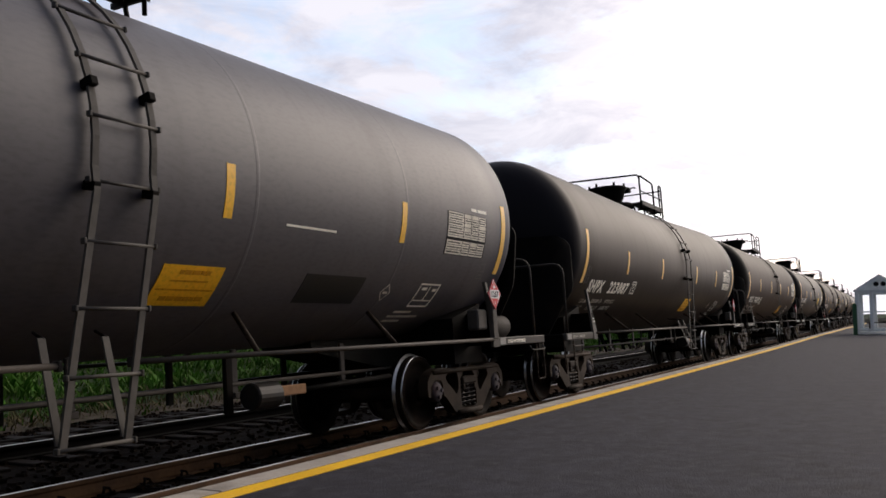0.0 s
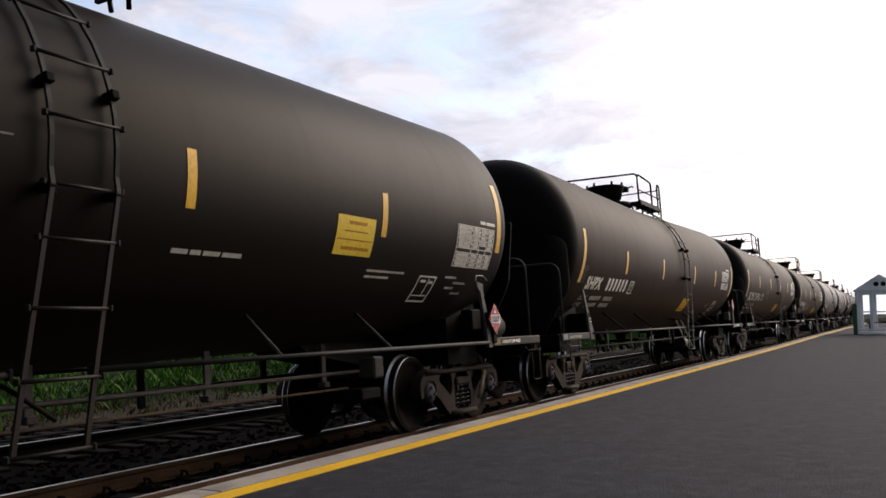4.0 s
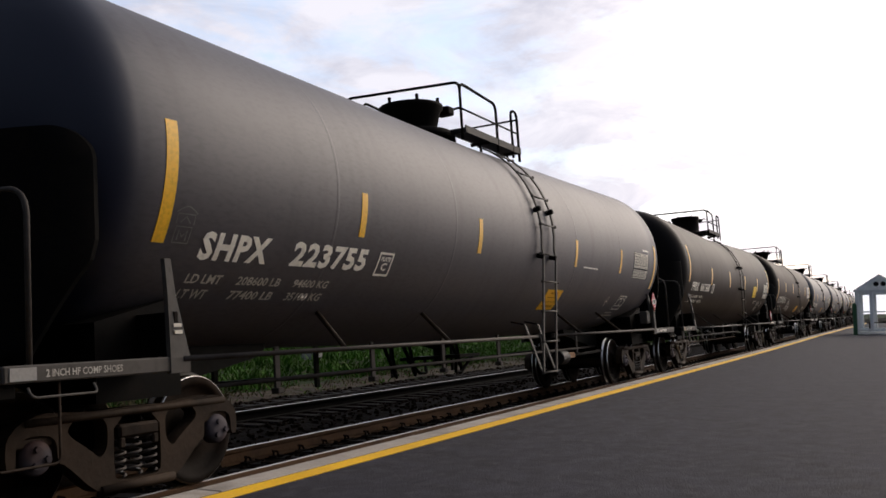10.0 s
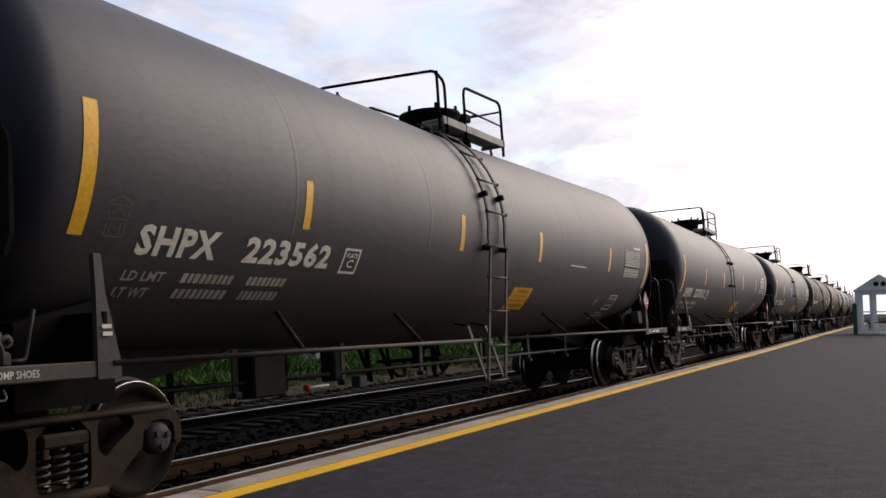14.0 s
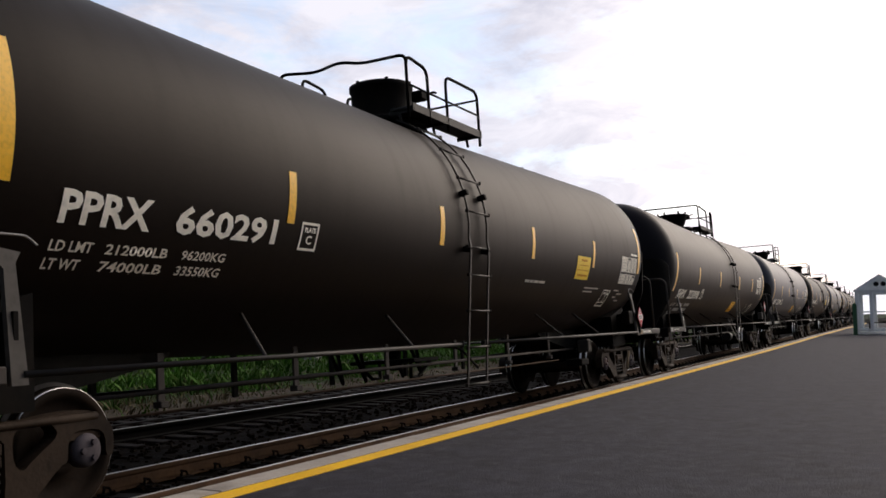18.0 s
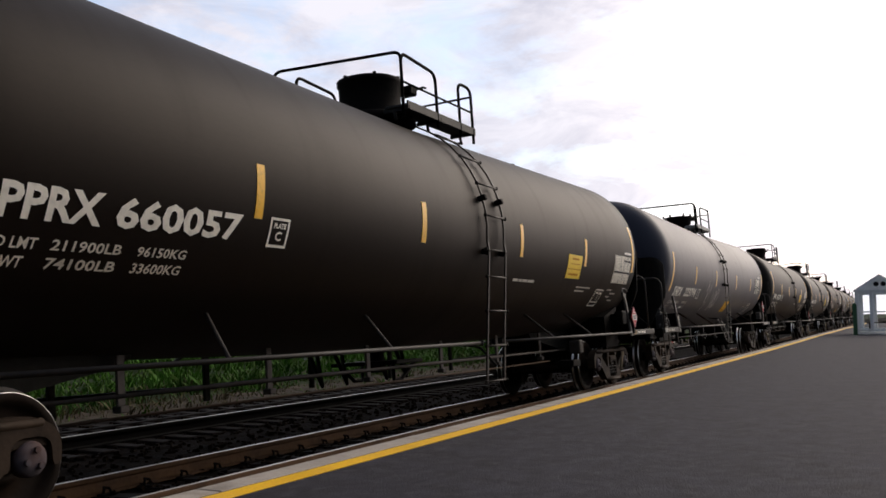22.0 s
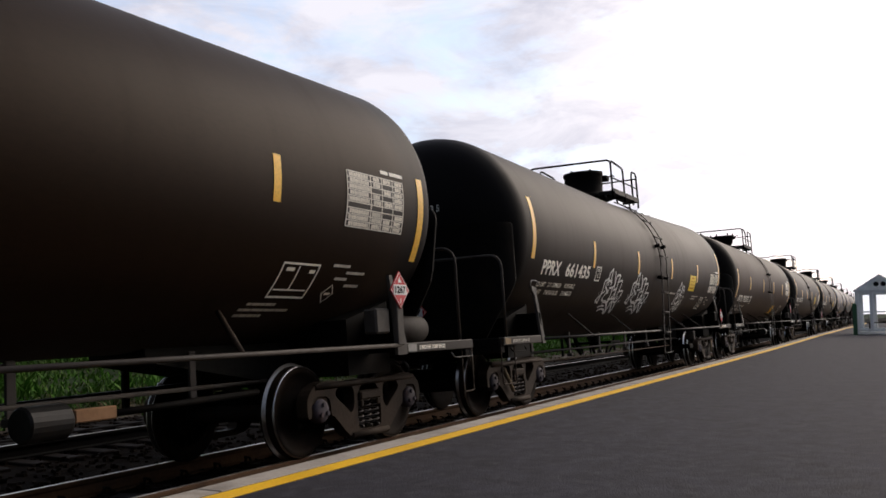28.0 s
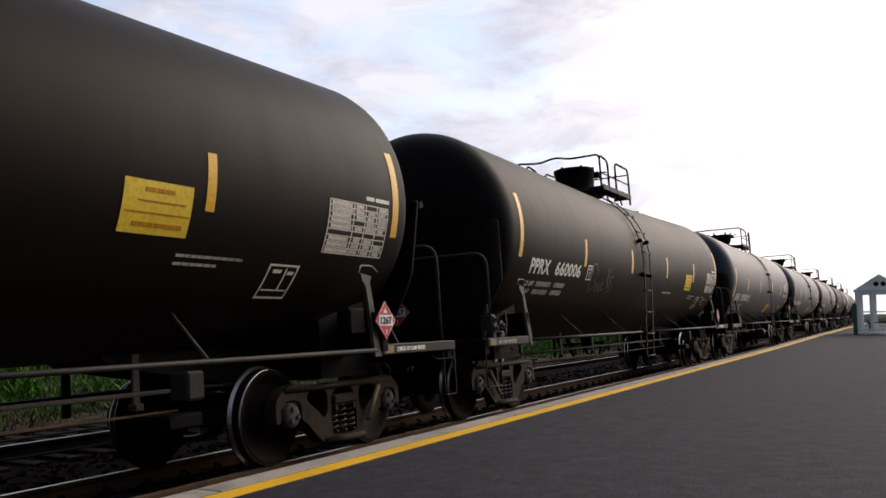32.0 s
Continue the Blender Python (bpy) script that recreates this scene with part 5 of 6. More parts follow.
STYLE = {  # text extents along the car, baseline, top; plate mark; label sheet; strips
    "S": dict(mark=(-6.62, -5.75), num=(-5.41, -4.15), z=(1.83, 2.05), plate=(-3.92, -3.63, 1.80, 2.04), label=(1.41, 2.12, 1.48, 1.78), bold=.042, slant=0.0, spread=1.12,
              low=(1.93, 2.84), top=2.60, bottom=2.16, end=7.57, panel=(5.90, 7.0, 2.11, 2.62), frame=(5.66, 6.16, 1.50, 1.76)),
    "C": dict(mark=(-6.55, -5.66), num=(-5.36, -4.18), z=(1.80, 2.01), plate=(-3.91, -3.63, 1.76, 2.01), label=(2.92, 3.70, 1.44, 1.74), bold=.042, slant=0.0, spread=1.2,
              low=(1.93, 2.84), top=2.66, bottom=2.22, end=7.63, panel=(6.24, 7.35, 2.23, 2.77), frame=(5.60, 6.14, 1.47, 1.75)),
    "Y": dict(mark=(-6.62, -5.48), num=(-5.24, -4.0), z=(1.87, 2.15), plate=(-3.49, -3.19, 1.90, 2.14), label=(1.38, 2.09, 1.52, 1.79), bold=.014, slant=0.0, spread=1.1,
              low=(1.98, 2.90), top=2.78, bottom=2.36, end=7.68, panel=(6.17, 7.28, 2.25, 2.80), frame=(5.15, 5.72, 1.46, 1.76)),
    "P": dict(mark=(-6.68, -5.87), num=(-5.62, -4.40), z=(1.99, 2.21), plate=(-4.05, -3.78, 1.97, 2.22), label=(3.72, 4.42, 1.97, 2.35), bold=.03, slant=0.0, spread=1.0,
              low=(2.20, 3.12), top=2.65, bottom=2.19, end=7.60, panel=(6.36, 7.44, 1.98, 2.48), frame=(5.66, 6.10, 1.55, 1.84)),
}
STRIPS_P = (-7.15, -4.23, -1.28, 1.68, 4.60)
# index: style, paint, mark, number, brake valves, reservoir, strips
CARS = {
    0: ("S", "grey", "SHPX", "", 0, 1, (-7.05, -4.5, -1.5, 1.95, 4.84)),
    1: ("S", "dark", "SHPX", "223887", 0, 1, (-7.09, -4.49, -1.66, 2.06, 4.80)),
    2: ("C", "brown", "CBTX", "742473", 0, 1, (-7.14, -4.44, -1.23, 1.78, 4.88)),
    3: ("P", "black", "PPRX", "660002", 0, 1, STRIPS_P),
    4: ("S", "brown", "SHPX", "", 0, 1, (-7.05, -4.4, -1.4, 2.0, 4.86)),
    5: ("Y", "brown", "SCYX", "131916", 0, 1, (-7.22, -4.47, -1.27, 1.84, 4.81)),
    6: ("C", "brown", "CBTX", "742454", 0, 0, (-7.18, -4.51, -1.42, 1.77, 4.98)),
    7: ("S", "grey", "SHPX", "223802", 0, 1, (-7.14, -4.47, -1.34, 2.16, 4.92)),
    8: ("S", "grey", "SHPX", "223755", 0, 1, (-7.09, -4.37, -1.54, 2.30, 4.97)),
    9: ("P", "black", "PPRX", "661560", 0, 1, STRIPS_P),
    10: ("Y", "brown", "SCYX", "131816", 0, 1, (-7.19, -4.48, -1.28, 1.79, 4.87)),
    11: ("S", "grey", "SHPX", "223562", 1, 1, (-7.19, -4.66, -1.40, 1.30, 4.90)),
    12: ("S", "grey", "SHPX", "223812", 1, 0, (-7.1, -4.40, -1.60, 1.98, 4.95)),
    13: ("S", "grey", "SHPX", "223648", 1, 0, (-7.14, -4.49, -1.47, 1.76, 4.84)),
    14: ("P", "black", "PPRX", "660291", 0, 1, STRIPS_P),
    15: ("S", "dark", "SHPX", "223898", 0, 1, (-7.20, -4.53, -1.48, 1.93, 4.82)),
    16: ("S", "grey", "SHPX", "223781", 1, 0, (-7.17, -4.51, -1.75, 2.03, 4.95)),
    17: ("P", "black", "PPRX", "660057", 0, 1, STRIPS_P),
    18: ("S", "grey", "SHPX", "223794", 1, 0, (-7.1, -4.49, -1.65, 1.82, 4.86)),
    19: ("P", "black", "PPRX", "661270", 0, 1, STRIPS_P),
    20: ("P", "black", "PPRX", "661122", 1, 1, STRIPS_P),
    21: ("Y", "brown", "SCYX", "131830", 0, 1, (-7.2, -4.47, -1.28, 1.92, 5.05)),
    22: ("P", "black", "PPRX", "661435", 0, 1, STRIPS_P),
    23: ("C", "brown", "CBTX", "742321", 0, 1, (-7.20, -4.51, -1.11, 1.93, 4.93)),
    24: ("P", "black", "PPRX", "661534", 1, 0, (-7.15, -4.23, -1.28, 1.68, 4.70)),
    25: ("P", "black", "PPRX", "660006", 1, 1, STRIPS_P),
    26: ("S", "grey", "SHPX", "", 0, 1, (-7.1, -4.5, -1.5, 1.95, 4.84)),
    27: ("S", "grey", "SHPX", "", 0, 1, (-7.1, -4.5, -1.5, 1.95, 4.84)),
    28: ("S", "grey", "SHPX", "", 0, 1, (-7.1, -4.5, -1.5, 1.95, 4.84)),
    29: ("Y", "brown", "SCYX", "", 0, 1, (-7.2, -4.47, -1.3, 1.8, 4.9)),
    30: ("S", "grey", "SHPX", "", 0, 1, (-7.1, -4.5, -1.5, 1.95, 4.84)),
    31: ("P", "black", "PPRX", "", 0, 1, STRIPS_P),
    -1: ("P", "black", "PPRX", "", 0, 1, STRIPS_P),
}
EXTRA = {5: " and faint scrawls", 6: " and sprayed scrawls", 10: " and a sprayed signature", 18: " and scratchy scrawls", 22: " and three silver tags", 25: " and a faint scrawl"}
EARLY = (14,)   # cars whose ladder and crown fittings sit towards the leading end
WEIGHTS = {  # two lines of pounds and kilograms
    1: "209000 LB,94750 KG,77000 LB,34950 KG", 2: "210800 LB,95600 KG,75200 LB,34100 KG", 3: "211500LB,95950KG,74500LB,33800KG", 5: "209200 LB,948 50 KG,76800 LB,348 50 KG",
    6: "210800 LB,95600 KG,75200 LB,34100 KG", 7: "209300 LB,94900 KG,76700 LB,34800 KG", 8: "208600 LB,94600 KG,77400 LB,35100 KG", 9: "211800LB,96100KG,74200LB,33650KG",
    10: "209800 LB,95150 KG,76200 LB,34550 KG", 13: "207800 LB,94250 KG,78200 LB,35450 KG", 14: "212000LB,96200KG,74000LB,33550KG", 16: "208800 LB,94700 KG,77200 LB,35000 KG",
    17: "211900LB,96150KG,74100LB,33600KG", 18: "208800 LB,94700 KG,77200 LB,35000 KG", 19: "211400LB,95900KG,74600LB,33850KG", 22: "211500LB,95950KG,74500LB,33800KG",
    23: "210500 LB,95 450 KG,75500 LB,34 250 KG"}
LABELS = {24: (3.80, 4.50), 11: (.66, 1.40), 12: (1.20, 1.90), 16: (1.10, 1.80), 10: (1.68, 2.42), 13: (1.07, 1.86), 18: (.66, 1.40)}   # label sheets set elsewhere on some cars
LOWER = {1: .05, 13: .05, 15: .05, 16: .04}   # lettering set a little lower on some cars
FRAMES = {13: (5.50, 6.03, 1.49, 1.76), 21: (5.38, 5.97, 1.56, 1.87)}   # stencil frames set elsewhere
LOOKS = {"grey": "grey tank car with black ends", "dark": "dark grey tank car with black ends", "brown": "dark brown tank car", "black": "black tank car"}


def lettering(car, index):
    style, paint, mark, number, _, _, strips = CARS[index]
    SHELL["style"] = style
    d = dict(STYLE[style])
    d["frame"] = FRAMES.get(index, d["frame"])
    d["z"] = tuple(z - LOWER.get(index, 0) for z in d["z"])
    if index == 23:
        for k in ("mark", "num", "plate"):
            d[k] = tuple(u - (.05 if k == "mark" else .13) for u in d[k][:2]) + d[k][2:]
    if index == 7:
        d["mark"] = (-6.52, -5.65)
    if index == 17:
        d["num"] = (-5.75, -4.42)
    rnd = random.Random(100 + index)
    for i, y in enumerate(strips + (d["end"],)):
        bm = bmesh.new()
        if i in (0, 5):
            patch(bm, y - .062, y + .062, d["low"][0], d["low"][1])
        else:
            patch(bm, y - .052, y + .052, d["bottom"], d["top"])
        part("reflective_strip", bm, M_AMBER, car, "amber reflective strip")
    for text, where, name in ((mark, "mark", "letter"), (number or "||||||", "num", "digit")):
        if text:
            bold = d["bold"] if text != "||||||" else .05
            for piece in islands(letters_on_tank(text, *d[where], *d["z"], bold, slant=d["slant"], spread=d["spread"])):
                part(name, piece, M_WHITE, car, "cream stencilled " + name)
    # weights: two lines
    z0, z1 = d["z"][0] - .175, d["z"][0] - .105
    y = d["mark"][0]
    spans = ((.62, 1.22), (1.42, 1.98)) if style != "P" else ((.47, 1.07), (1.22, 1.72))
    ink_w = M_GREYINK if style != "P" else M_PANEL
    for row, head in enumerate(("LD LMT", "LT WT")):
        za, zb = z0 - row * .115, z1 - row * .115
        tagged(part("weight_heading", letters_on_tank(head, y, y + ((.42 if row == 0 else .34) if style != "P" else (.36 if row == 0 else .30)), za, zb, .02), ink_w, car), kind="stuff")
        if index in WEIGHTS:
            for body, (a, b) in zip(WEIGHTS[index].split(",")[2 * row:2 * row + 2], spans):
                tagged(part("weight_figure", letters_on_tank(body, y + a, y + b, za, zb, .02), ink_w, car), kind="stuff")
            continue
        bars = bmesh.new()
        for a, b in spans:
            u = y + a
            while u < y + b - .03:
                w = rnd.uniform(.035, .055)
                patch(bars, u, u + w, za, zb, .004, steps=2)
                u += w + .024
        tagged(part("weight_figure", bars, M_GREYINK, car, "worn stencilled figures"), kind="stuff")
    if index != 10:
        a, b, za, zb = d["plate"]
        f = bmesh.new()
        t = .022
        patch(f, a, b, zb - t, zb, .004), patch(f, a, b, za, za + t, .004), patch(f, a, a + t, za + t, zb - t, .004), patch(f, b - t, b, za + t, zb - t, .004)
        pm = part("plate_mark", f, M_WHITE, car, "boxed clearance mark")
        part("plate_letter", letters_on_tank("C", a + .09, b - .09, za + .055, za + .135, .03), M_WHITE, pm)
        part("plate_word", letters_on_tank("PLATE", a + .05, b - .05, zb - .09, zb - .045, .04), M_WHITE, pm)
    # yellow label sheet with lines of print
    a, b, za, zb = d["label"]
    a, b = LABELS.get(index, (a, b))
    lab = part("label_sheet", patch(bmesh.new(), a, b, za, zb, .004), M_LABELBRIGHT if style == "P" else M_LABEL, car, "yellow emergency label sheet")
    ink = bmesh.new()
    for k, (inset, t) in enumerate(((.20, .016), (.14, .006), (.03, .006), (.12, .016))):
        z, u = zb - (zb - za) * (k + .8) / 4.6, a + inset * (b - a) / .7
        while u < b - inset * (b - a) / .7:
            w = rnd.uniform(.03, .09)
            patch(ink, u, min(u + w, b - .02), z - t, z + t, .007, steps=2)
            u += w + (.012 if k in (0, 3) else .004)
    tagged(part("print", ink, M_LABELINK, lab, "lines of brown print"), kind="stuff")
    # white data panel
    a, b, za, zb = d["panel"]
    board = paint == "grey"
    print_mat = M_INK if board else M_PANEL
    pan = part("data_panel", patch(bmesh.new(), a, b, za, zb, .003), M_PANEL if board else M_PANELBACK, car, "cream data panel with dark print" if board else "dark data panel with cream ruled rows")
    g = bmesh.new()
    rows = 9
    cols = (a, a + .40 * (b - a), a + .60 * (b - a), a + .80 * (b - a), b)
    for k in range(rows + 1):
        z = za + (zb - za) * k / rows
        patch(g, a, b, z - (.003 if board else .006), z + (.003 if board else .006) + (.03 if board and k == 3 else 0), .0045, steps=4)
    for u in cols:
        patch(g, u - .008, u + .008, za, zb, .0047)
    tagged(part("ruling", g, print_mat, pan, "dark ruled lines" if board else "cream ruled lines"), kind="stuff")
    g = bmesh.new()
    for k in range(rows):
        if k == 3:
            continue
        z0_, z1_ = za + (zb - za) * (k + (.38 if board else .17)) / rows, za + (zb - za) * (k + (.64 if board else .83)) / rows
        for n, (u0, u1) in enumerate(zip(cols, cols[1:])):
            u, stop = u0 + rnd.uniform(.025, .05), u1 - rnd.uniform(.025, .06)
            if n and rnd.random() < .12:
                continue
            while u < stop:
                w = rnd.uniform(.03, .05)
                patch(g, u, min(u + w, stop + .01), z0_, z1_, .0046, steps=1)
                u += w + (.009 if board else .006)
    tagged(part("print", g, print_mat, pan, "rows of small worn print"), kind="stuff")
    if style == "C":
        tagged(part("panel_text", letters_on_tank("S100W1", a + .76 * (b - a), b + .02, zb + .035, zb + .095, .03), M_WHITE, pan), kind="stuff")
    h = bmesh.new()
    patch(h, a + .6 * (b - a), a + .74 * (b - a), zb + .05, zb + .09, .004), patch(h, a + .77 * (b - a), b + .02, zb + .05, zb + .09, .004) if style != "C" else None
    part("panel_heading", h, M_WHITE, pan)
    # outlined stencil frame
    a, b, za, zb = d["frame"]
    f = bmesh.new()
    t = .018
    patch(f, a, b, zb - t, zb, .004), patch(f, a, b, za, za + t, .004), patch(f, a, a + t, za + t, zb - t, .004), patch(f, b - t, b, za + t, zb - t, .004)
    patch(f, a + .26, a + .275, za + .07, zb - .03, .004), patch(f, a + .04, b - .04, za + .065, za + .078, .004)
    patch(f, a + .08, a + .2, zb - .075, zb - .045, .004), patch(f, b - .14, b - .05, zb - .085, zb - .055, .004)
    part("stencil_frame", f, M_WHITE, car, "outlined stencil frame")
    s = bmesh.new()
    rows_of_words = ((a - .18, .42, za - .044), (a - .24, .74, za - .092), (a - .24, .40, za - .140)) if style != "P" else ((a - 1.2, .80, zb + .017), (a - 1.2, .50, zb - .043))
    for u, wd, top in rows_of_words:
        while wd > 0:
            w = min(wd, rnd.uniform(.05, .12))
            patch(s, u, u + w, top - .022, top, .004, steps=1)
            u, wd = u + w + .012, wd - w - .012
    if style == "P":
        [patch(s, u, u + w, 1.855, 1.89, .004, steps=1) for u, w in ((1.58, .18), (1.79, .12), (1.94, .20), (2.17, .24))]
    tagged(part("small_stencil", s, M_GREYINK, car, "small worn stencil lines"), kind="stuff")
    if style in "PY" and index != 24:
        s = bmesh.new()
        for k, (u, wd) in enumerate(((.22, .30), (.50, .34), (.34, .22), (.58, .26))):
            patch(s, b + u, b + u + wd, zb - .01 - .06 * k, zb + .015 - .06 * k, .004, steps=1)
        tagged(part("small_stencil", s, M_GREYINK, car, "small worn stencil lines"), kind="stuff")
    if style in "SY":
        s = bmesh.new()
        yc, v = (4.92, arc(1.64)) if style == "S" else (b + .36, arc(za + .05))
        pts = [(yc - .1, v), (yc, v + .11), (yc + .1, v), (yc, v - .11), (yc - .1, v)]
        stroke_on_tank(s, pts, .016)
        stroke_on_tank(s, [(yc - .05, v), (yc + .05, v)], .03)
        part("diamond_mark", s, M_PANEL, car)
    if style == "S":
        lg = bmesh.new()
        v0 = arc(1.94)
        for pts, w in (([(-6.95, v0), (-6.78, v0), (-6.78, v0 + .13), (-6.95, v0 + .13), (-6.95, v0)], .012), ([(-6.91, v0 + .02), (-6.91, v0 + .10), (-6.865, v0 + .05), (-6.82, v0 + .10), (-6.82, v0 + .02)], .014),
                       ([(-6.96, v0 + .15), (-6.96, v0 + .23), (-6.77, v0 + .23), (-6.77, v0 + .15)], .010), ([(-6.92, v0 + .16), (-6.865, v0 + .21), (-6.81, v0 + .16)], .012)):
            stroke_on_tank(lg, pts, w)
        stroke_on_tank(lg, smooth_line([(-6.98, v0 + .24), (-6.865, v0 + .29), (-6.75, v0 + .24)]), .010)
        part("owner_badge", lg, M_TAGDIM, car, "faint badge outline")
        lg, v0 = bmesh.new(), arc(1.86)
        for pts, w in (([(7.02, v0), (7.2, v0), (7.2, v0 + .10), (7.02, v0 + .10), (7.02, v0)], .012), ([(7.04, v0 + .12), (7.04, v0 + .20), (7.18, v0 + .20), (7.18, v0 + .12)], .012), ([(7.07, v0 + .05), (7.15, v0 + .05)], .02)):
            stroke_on_tank(lg, pts, w)
        part("owner_badge", lg, M_TAGDIM, car, "faint badge outline")
    if style in "S" and paint == "grey" and index in (0, 8, 13, 16, 11):
        s = bmesh.new()
        patch(s, 2.75, 3.55, 2.165, 2.185, .004, steps=1)
        part("dash_mark", s, M_WHITE, car, "thin white paint dash")
    if index == 0:
        part("paint_patch", patch(bmesh.new(), 3.30, 4.38, 1.52, 1.78, .003), M_TAGDARK, car, "darker repainted patch")
    # number repeated on the leading head
    if mark and number:
        bm = letters(" ".join(mark + " " + number), d["bold"])
        for v in bm.verts:
            x, z = -.50 + .95 * v.co.x, .275 + .105 * v.co.y
            r = min(.999, math.hypot(x, z) / R_TANK)
            v.co = Vector((x, -7.42 - .72 * math.sqrt(1 - r * r) - .012, axis(style, 7.8) + z))
        for piece in islands(bm):
            part("head_digit", piece, M_GREYINK, car)
        bars = bmesh.new()
        for row in range(2):
            for x, w in ((-.38, .04), (-.33, .04), (-.28, .05), (-.14, .05), (-.08, .04), (-.03, .05), (.04, .03), (.08, .05)):
                zc = .19 - .10 * row
                vs = []
                for px, pz in ((x, zc), (x + w, zc), (x + w, zc + .04), (x, zc + .04)):
                    r = math.hypot(px, pz) / R_TANK
                    vs.append(bars.verts.new((px, -7.42 - .72 * math.sqrt(1 - r * r) - .014, axis(style, 7.8) + pz)))
                bars.faces.new(vs)
        tagged(part("head_figure", bars, M_GREYINK, car), kind="stuff")




# sprayed lines in a box of 100 by 100
TAG_FRONT = (((20, 54), (10, 46), (2, 33), (13, 28)), ((14, 26), (9, 53), (6, 73), (18, 79), (19, 89), (29, 98)), ((30, 100), (28, 81), (33, 73), (33, 66)), ((18, 75), (31, 74)), ((22, 65), (20, 78)),
             ((16, 73), (15, 63), (23, 58), (32, 50), (31, 57)), ((31, 61), (47, 66), (40, 95)), ((44, 63), (53, 27)), ((27, 50), (23, 36), (50, 30), (63, 53)))
TAG_BACK = (((51, 59), (49, 85), (64, 87), (60, 74), (67, 38)), ((60, 74), (76, 77), (75, 55), (74, 33)), ((50, 57), (62, 60)), ((75, 55), (92, 55), (85, 31), (72, 33)), ((45, 37), (74, 39)),
            ((33, 26), (35, 33), (50, 27), (70, 7)), ((27, 16), (35, 21), (47, 20)), ((33, 6), (41, 12), (56, 11), (71, 0), (66, 33), (91, 2), (85, 31)))
TAG_DOTS = (((0, 46), (1, 47)), ((3, 51), (4, 51)), ((93, 33), (95, 33)), ((98, 33), (100, 33)), ((81, 37), (80, 46)))
LADY_TOP = (((5, 83), (8, 67), (15, 57), (20, 62), (25, 76), (27, 71), (22, 59), (16, 56), (15, 49), (18, 39)), ((16, 48), (7, 45), (0, 30), (0, 23), (5, 23), (10, 37), (15, 48)), ((30, 77), (34, 69), (39, 78), (39, 64), (33, 66)),
            ((37, 100), (36, 78), (41, 76), (42, 82)), ((29, 57), (24, 50), (25, 41), (30, 45), (29, 57), (32, 42)), ((40, 55), (36, 46), (43, 43), (47, 74), (46, 47)), ((50, 60), (51, 44), (56, 63), (57, 39)))
LADY_LOW = (((63, 55), (66, 62), (71, 53), (67, 40), (55, 35), (47, 21), (48, 13), (54, 15), (55, 32)), ((25, 29), (37, 33)), ((25, 21), (40, 27)), ((64, 36), (67, 16), (75, 12), (73, 27), (64, 37)),
            ((77, 37), (77, 23), (88, 13), (88, 28), (77, 39), (84, 39)), ((94, 42), (89, 38), (98, 31), (94, 42), (100, 18), (93, 16)), ((73, 5), (78, 9), (85, 4), (95, 10), (92, 0)))
SLASHES = (((0, 68), (29, 90)), ((28, 100), (34, 72), (30, 43)), ((66, 82), (42, 41), (43, 32), (92, 31), (95, 21), (63, 0)), ((100, 90), (94, 67), (90, 40)))
SCRAWL = (((0, 82), (11, 58), (21, 21), (27, 0)), ((25, 50), (30, 21)), ((33, 35), (42, 0), (33, 83)), ((48, 85), (43, 42), (65, 8)), ((55, 74), (50, 29), (61, 33), (59, 80)), ((77, 100), (66, 43), (75, 9)),
          ((78, 97), (89, 71), (88, 38), (77, 20)), ((50, 29), (80, 13), (78, 24)), ((97, 22), (100, 23)))
LONG_SCRAWL = (((0, 80), (3, 51), (11, 8), (11, 0)), ((9, 79), (8, 59), (14, 53), (5, 44), (10, 16)), ((18, 9), (17, 39), (16, 67)), ((19, 91), (19, 47), (27, 1), (31, 26)), ((39, 100), (37, 34), (40, 7), (46, 12), (40, 58), (42, 87)),
               ((51, 67), (58, 13)), ((57, 45), (65, 5), (65, 38), (70, 9)), ((68, 85), (69, 39), (76, 5)), ((76, 87), (82, 15), (85, 33), (82, 96), (96, 59), (92, 16), (100, 21)))
WAVES = (((12, 68), (0, 42), (16, 30), (14, 0), (26, 1)), ((19, 61), (26, 1), (31, 46), (38, 2), (40, 56)), ((48, 12), (38, 56), (50, 66), (51, 22), (62, 23)), ((66, 68), (68, 14), (77, 18), (71, 69)), ((71, 100), (80, 5)),
         ((80, 52), (91, 54), (98, 0)), ((100, 82), (95, 36), (99, 0)))
LOOPS = (((27, 71), (15, 100), (0, 91), (3, 29), (10, 8), (22, 31), (20, 55)), ((27, 40), (35, 10), (38, 41), (48, 11), (50, 42)), ((58, 51), (54, 16), (69, 26)), ((68, 95), (85, 0)), ((82, 94), (71, 52), (92, 24)),
         ((99, 68), (83, 61), (100, 28), (91, 13)))
CHALK = (((0, 62), (24, 0)), ((12, 54), (40, 60)), ((42, 72), (24, 0)), ((60, 87), (70, 2), (100, 6), (93, 83)), ((67, 100), (91, 59)))
SCRATCH = (((0, 15), (5, 0), (12, 98)), ((9, 31), (27, 93), (42, 20)), ((38, 65), (64, 22), (64, 100)), ((65, 92), (100, 10), (49, 21)))


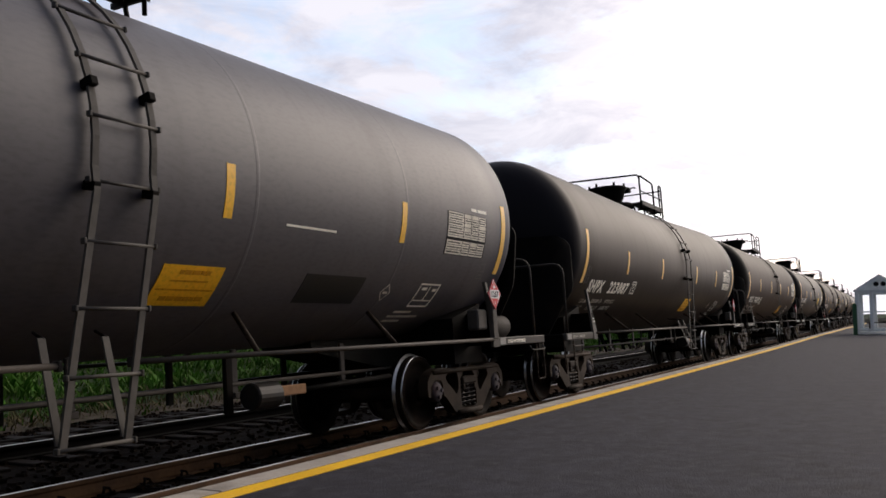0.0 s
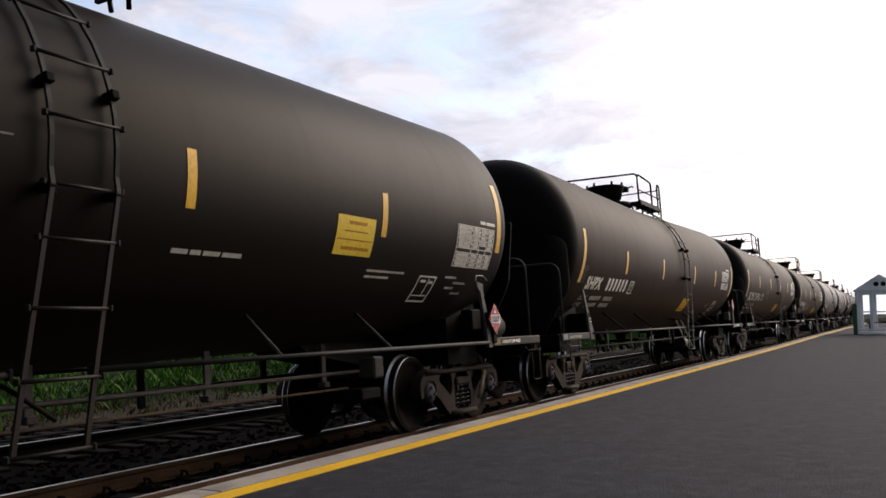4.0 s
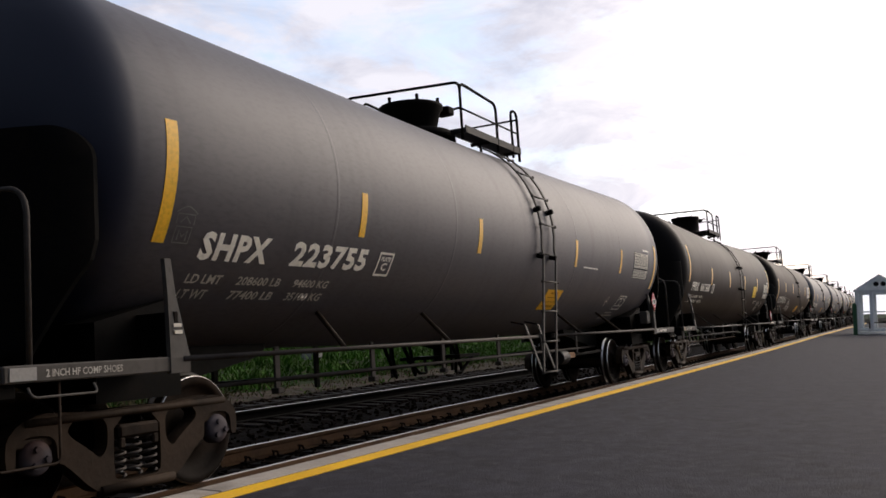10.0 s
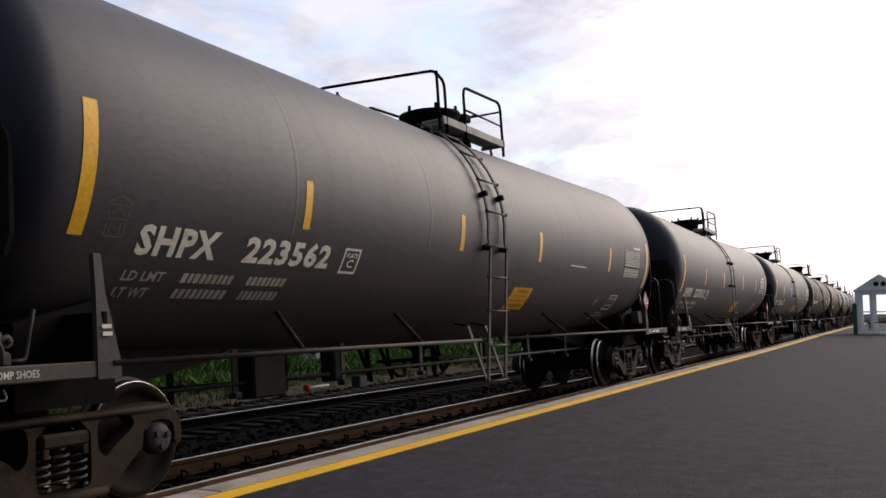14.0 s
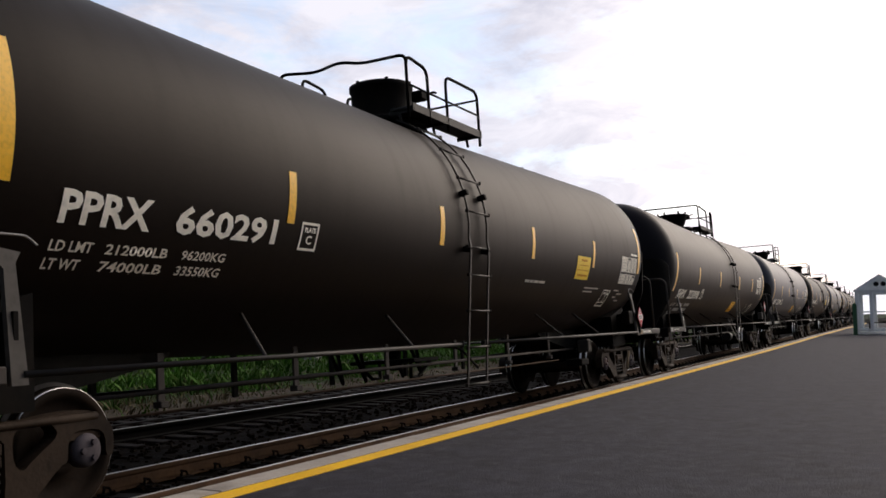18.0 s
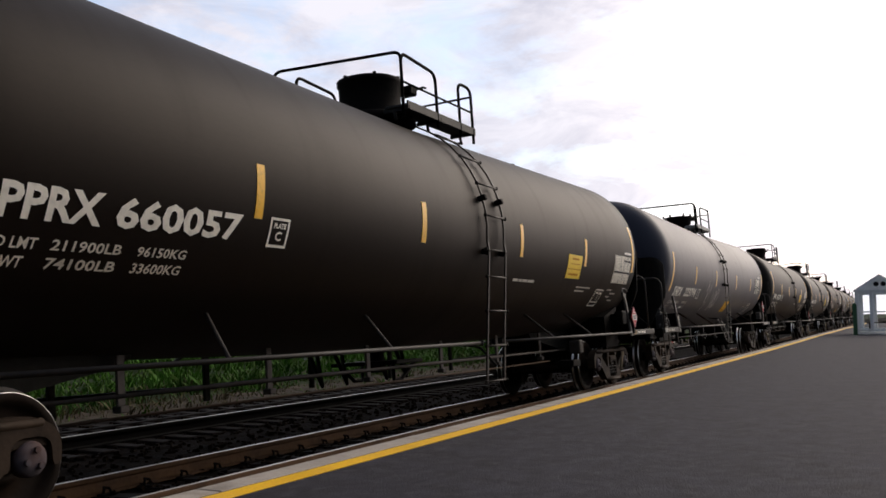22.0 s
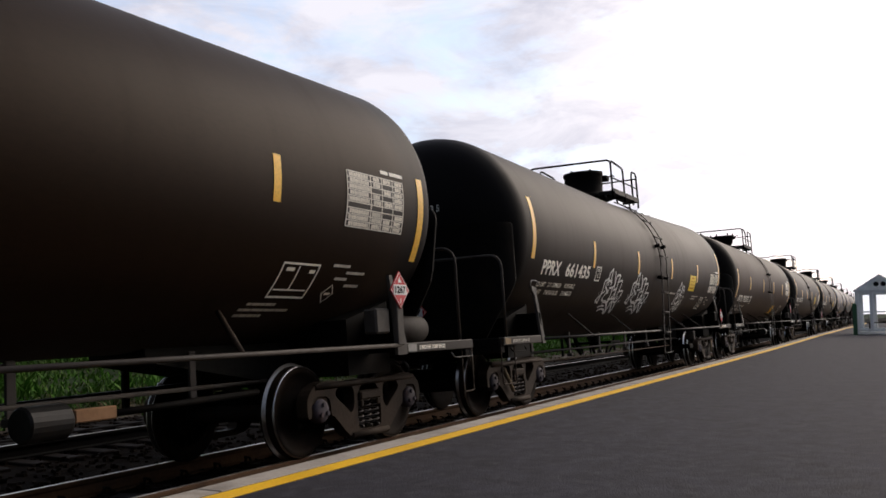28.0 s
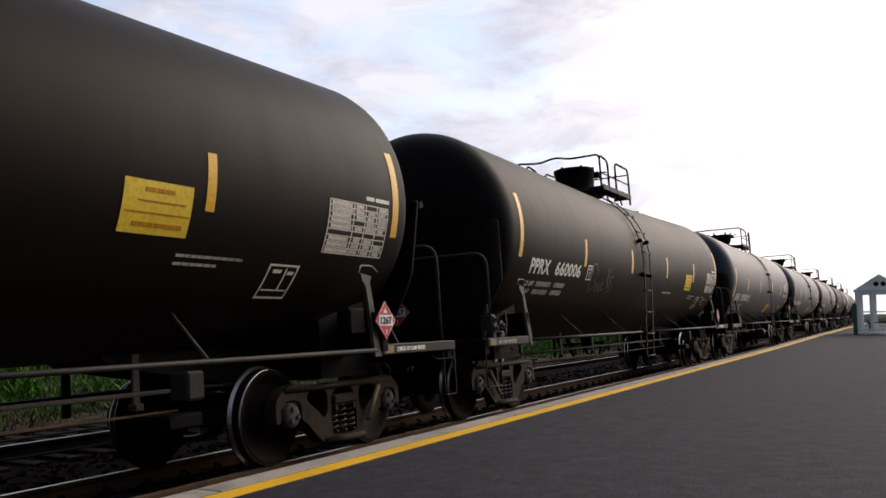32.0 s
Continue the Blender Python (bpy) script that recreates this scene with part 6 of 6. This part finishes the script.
def graffiti(car, style, lines, y0, y1, z0, z1, mat, label, width):
    """Sprayed lines on the shell, fitted into a stretch of the car."""
    SHELL["style"] = style
    bm = bmesh.new()
    v0, v1 = arc(z0), arc(z1)
    for n, pts in enumerate(lines):
        stroke_on_tank(bm, smooth_line([(y0 + (y1 - y0) * u / 100, v0 + (v1 - v0) * v / 100) for u, v in pts], 5), width, .0055 + .0002 * n)
    tagged(part("graffiti", bm, mat, car, label), kind="stuff")


def build_train():
    bases, cars, seams = {}, {}, {}
    tanks = {}
    order = sorted(CARS)
    for index in order:
        style, paint, mark, number, brake, drum, strips = CARS[index]
        key = ("P" if style == "P" else "S", brake, drum, brake or index in EARLY, style == "C")
        if key not in bases:
            bases[key] = car_base(*key)
            car = bases[key]
        else:
            car = copy_thing(bases[key], Matrix())
        cars[index] = car
    for index in order:
        car = cars[index]
        style, paint, mark, number, brake, drum, strips = CARS[index]
        back = {"C": 7.88, "Y": 7.80}.get(style, 7.74)
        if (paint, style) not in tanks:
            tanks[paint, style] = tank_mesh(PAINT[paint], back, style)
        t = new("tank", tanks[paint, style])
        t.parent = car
        for y in ((-4.85, -2.25, 2.3, 4.9) if paint == "grey" else ()):
            if (paint, style, y) not in seams:
                seams[paint, style, y] = mesh_of("weld_seam", sag(seam(y), style), PAINT[paint])
            w = new("weld_seam", seams[paint, style, y])
            w.parent = car
        lettering(car, index)
        say = LOOKS[paint] + (" lettered %s %s" % (mark, number) if number else " with worn lettering")
        tagged(car, say + EXTRA.get(index, ""), "tank car", "tank cars of the freight train")
    # one bearing cap is painted pale blue
    last = max((c for c in cars[23].children if c.name.startswith("wheelset")), key=lambda c: c.matrix_basis.translation.y)
    for c in last.children:
        if c.name.startswith("bearing_cap") and max(v.co.x for v in c.data.vertices) > 0:
            c.data = c.data.copy()
            c.data.materials[0] = M_BLUECAP
            tagged(c, "pale blue painted bearing cap")
    return cars


def build_graffiti(cars):
    for y0, y1, z0, z1, w in ((-3.50, -1.98, 1.42, 2.23, .046), (-1.61, -.02, 1.42, 2.23, .046), (2.53, 3.59, 1.46, 2.15, .036)):
        graffiti(cars[22], "P", TAG_FRONT + TAG_BACK + TAG_DOTS, y0, y1, z0, z1, M_TAG, "silver sprayed tag", w)
    graffiti(cars[10], "Y", LADY_TOP + LADY_LOW, -3.15, -1.64, 1.52, 2.13, M_TAG2, "pale sprayed signature", .042)
    graffiti(cars[6], "C", WAVES, -4.19, -2.94, 1.56, 1.83, M_TAG, "white sprayed scrawl", .036)
    graffiti(cars[6], "C", LOOPS, -2.23, -1.13, 1.60, 1.95, M_TAG, "white sprayed scrawl", .022)
    graffiti(cars[18], "S", SCRAWL, -3.60, -2.80, 1.50, 2.24, M_TAGDIM2, "pale sprayed tag", .036)
    graffiti(cars[18], "S", SLASHES, -2.79, -2.30, 1.51, 2.28, M_TAG2, "pale sprayed slashes", .036)
    graffiti(cars[18], "S", SCRAWL, -1.85, -.92, 1.52, 2.15, M_TAG2, "pale sprayed tag", .034)
    graffiti(cars[18], "S", LONG_SCRAWL, 1.40, 3.18, 1.61, 2.20, M_TAGDIM2, "pale sprayed tag", .032)
    graffiti(cars[5], "Y", CHALK, -2.66, -1.96, 1.97, 2.31, M_TAGDIM2, "faint scrawl", .034)
    graffiti(cars[5], "Y", SCRATCH, 2.95, 4.10, 1.92, 2.38, M_TAGDIM2, "faint scrawl", .026)
    graffiti(cars[25], CARS[25][0], LOOPS, -3.80, -2.45, 1.74, 2.25, M_TAGDIM2, "faint grey scrawl", .022)
    graffiti(cars[3], CARS[3][0], (((0, 60), (8, 20), (60, 40), (100, 50)), ((2, 100), (6, 0))), -1.20, .10, 2.42, 2.54, M_TAGDIM2, "faint white scratch", .014)


# ---------------------------------------------------------------- the place
for text_, bold_ in [("2 INCH HF COMP SHOES", .045), ("2 INCH HF COMP SHOES", .015), ("S100W1", .03), ("1267", .03), ("3", .03), ("LD LMT", .02), ("LT WT", .02), ("C", .03), ("PLATE", .04), ("||||||", .05)] + [(w, .02) for row in WEIGHTS.values() for w in row.split(",")]:
    letters(text_, bold_).free()
for style_, _, mark_, number_, *_ in CARS.values():
    for text_ in (mark_, number_):
        if text_:
            letters(text_, STYLE[style_]["bold"], STYLE[style_]["spread"]).free()
    if number_:
        letters(" ".join(mark_ + " " + number_), STYLE[style_]["bold"]).free()
build_ground()
build_rails()
build_platform()
build_shelter()
build_grass()
build_light_blocker()
for i, (x, y, h) in enumerate(((-35.6, 35.2, 15.0), (-36.6, 34.1, 13.2), (-34.7, 36.2, 12.6), (-38.5, 33.6, 12.0))):
    conifer(x, y, h, 20 + i, "tall dark green spruce behind the railway")
train = build_train()
build_graffiti(train)
build_stones()
build_ties()


def motions():
    steps = [i * .5 for i in range(65)]
    for index, car in train.items():
        walk(car, [(t, car_pose(index, t)) for t in steps])
    # wheels roll while a car is near
    for index, car in train.items():
        centre = FIRST + PITCH * index
        near = [f for f in range(0, 961) if -14 < centre - travelled(f / 30) < 42]
        if not near:
            continue
        for part_ in car.children:
            if not part_.name.startswith("wheelset"):
                continue
            base = part_.matrix_basis.translation.copy()
            rows = [(f / 30, Matrix.Translation(base) @ Matrix.Rotation((travelled(f / 30) / .457) % (2 * math.pi), 4, "X")) for f in near]
            if near[0] > 0:
                rows.insert(0, (0.0, rows[0][1]))
            if near[-1] < 960:
                rows.append((32.0, rows[-1][1]))
            walk(part_, rows)


motions()
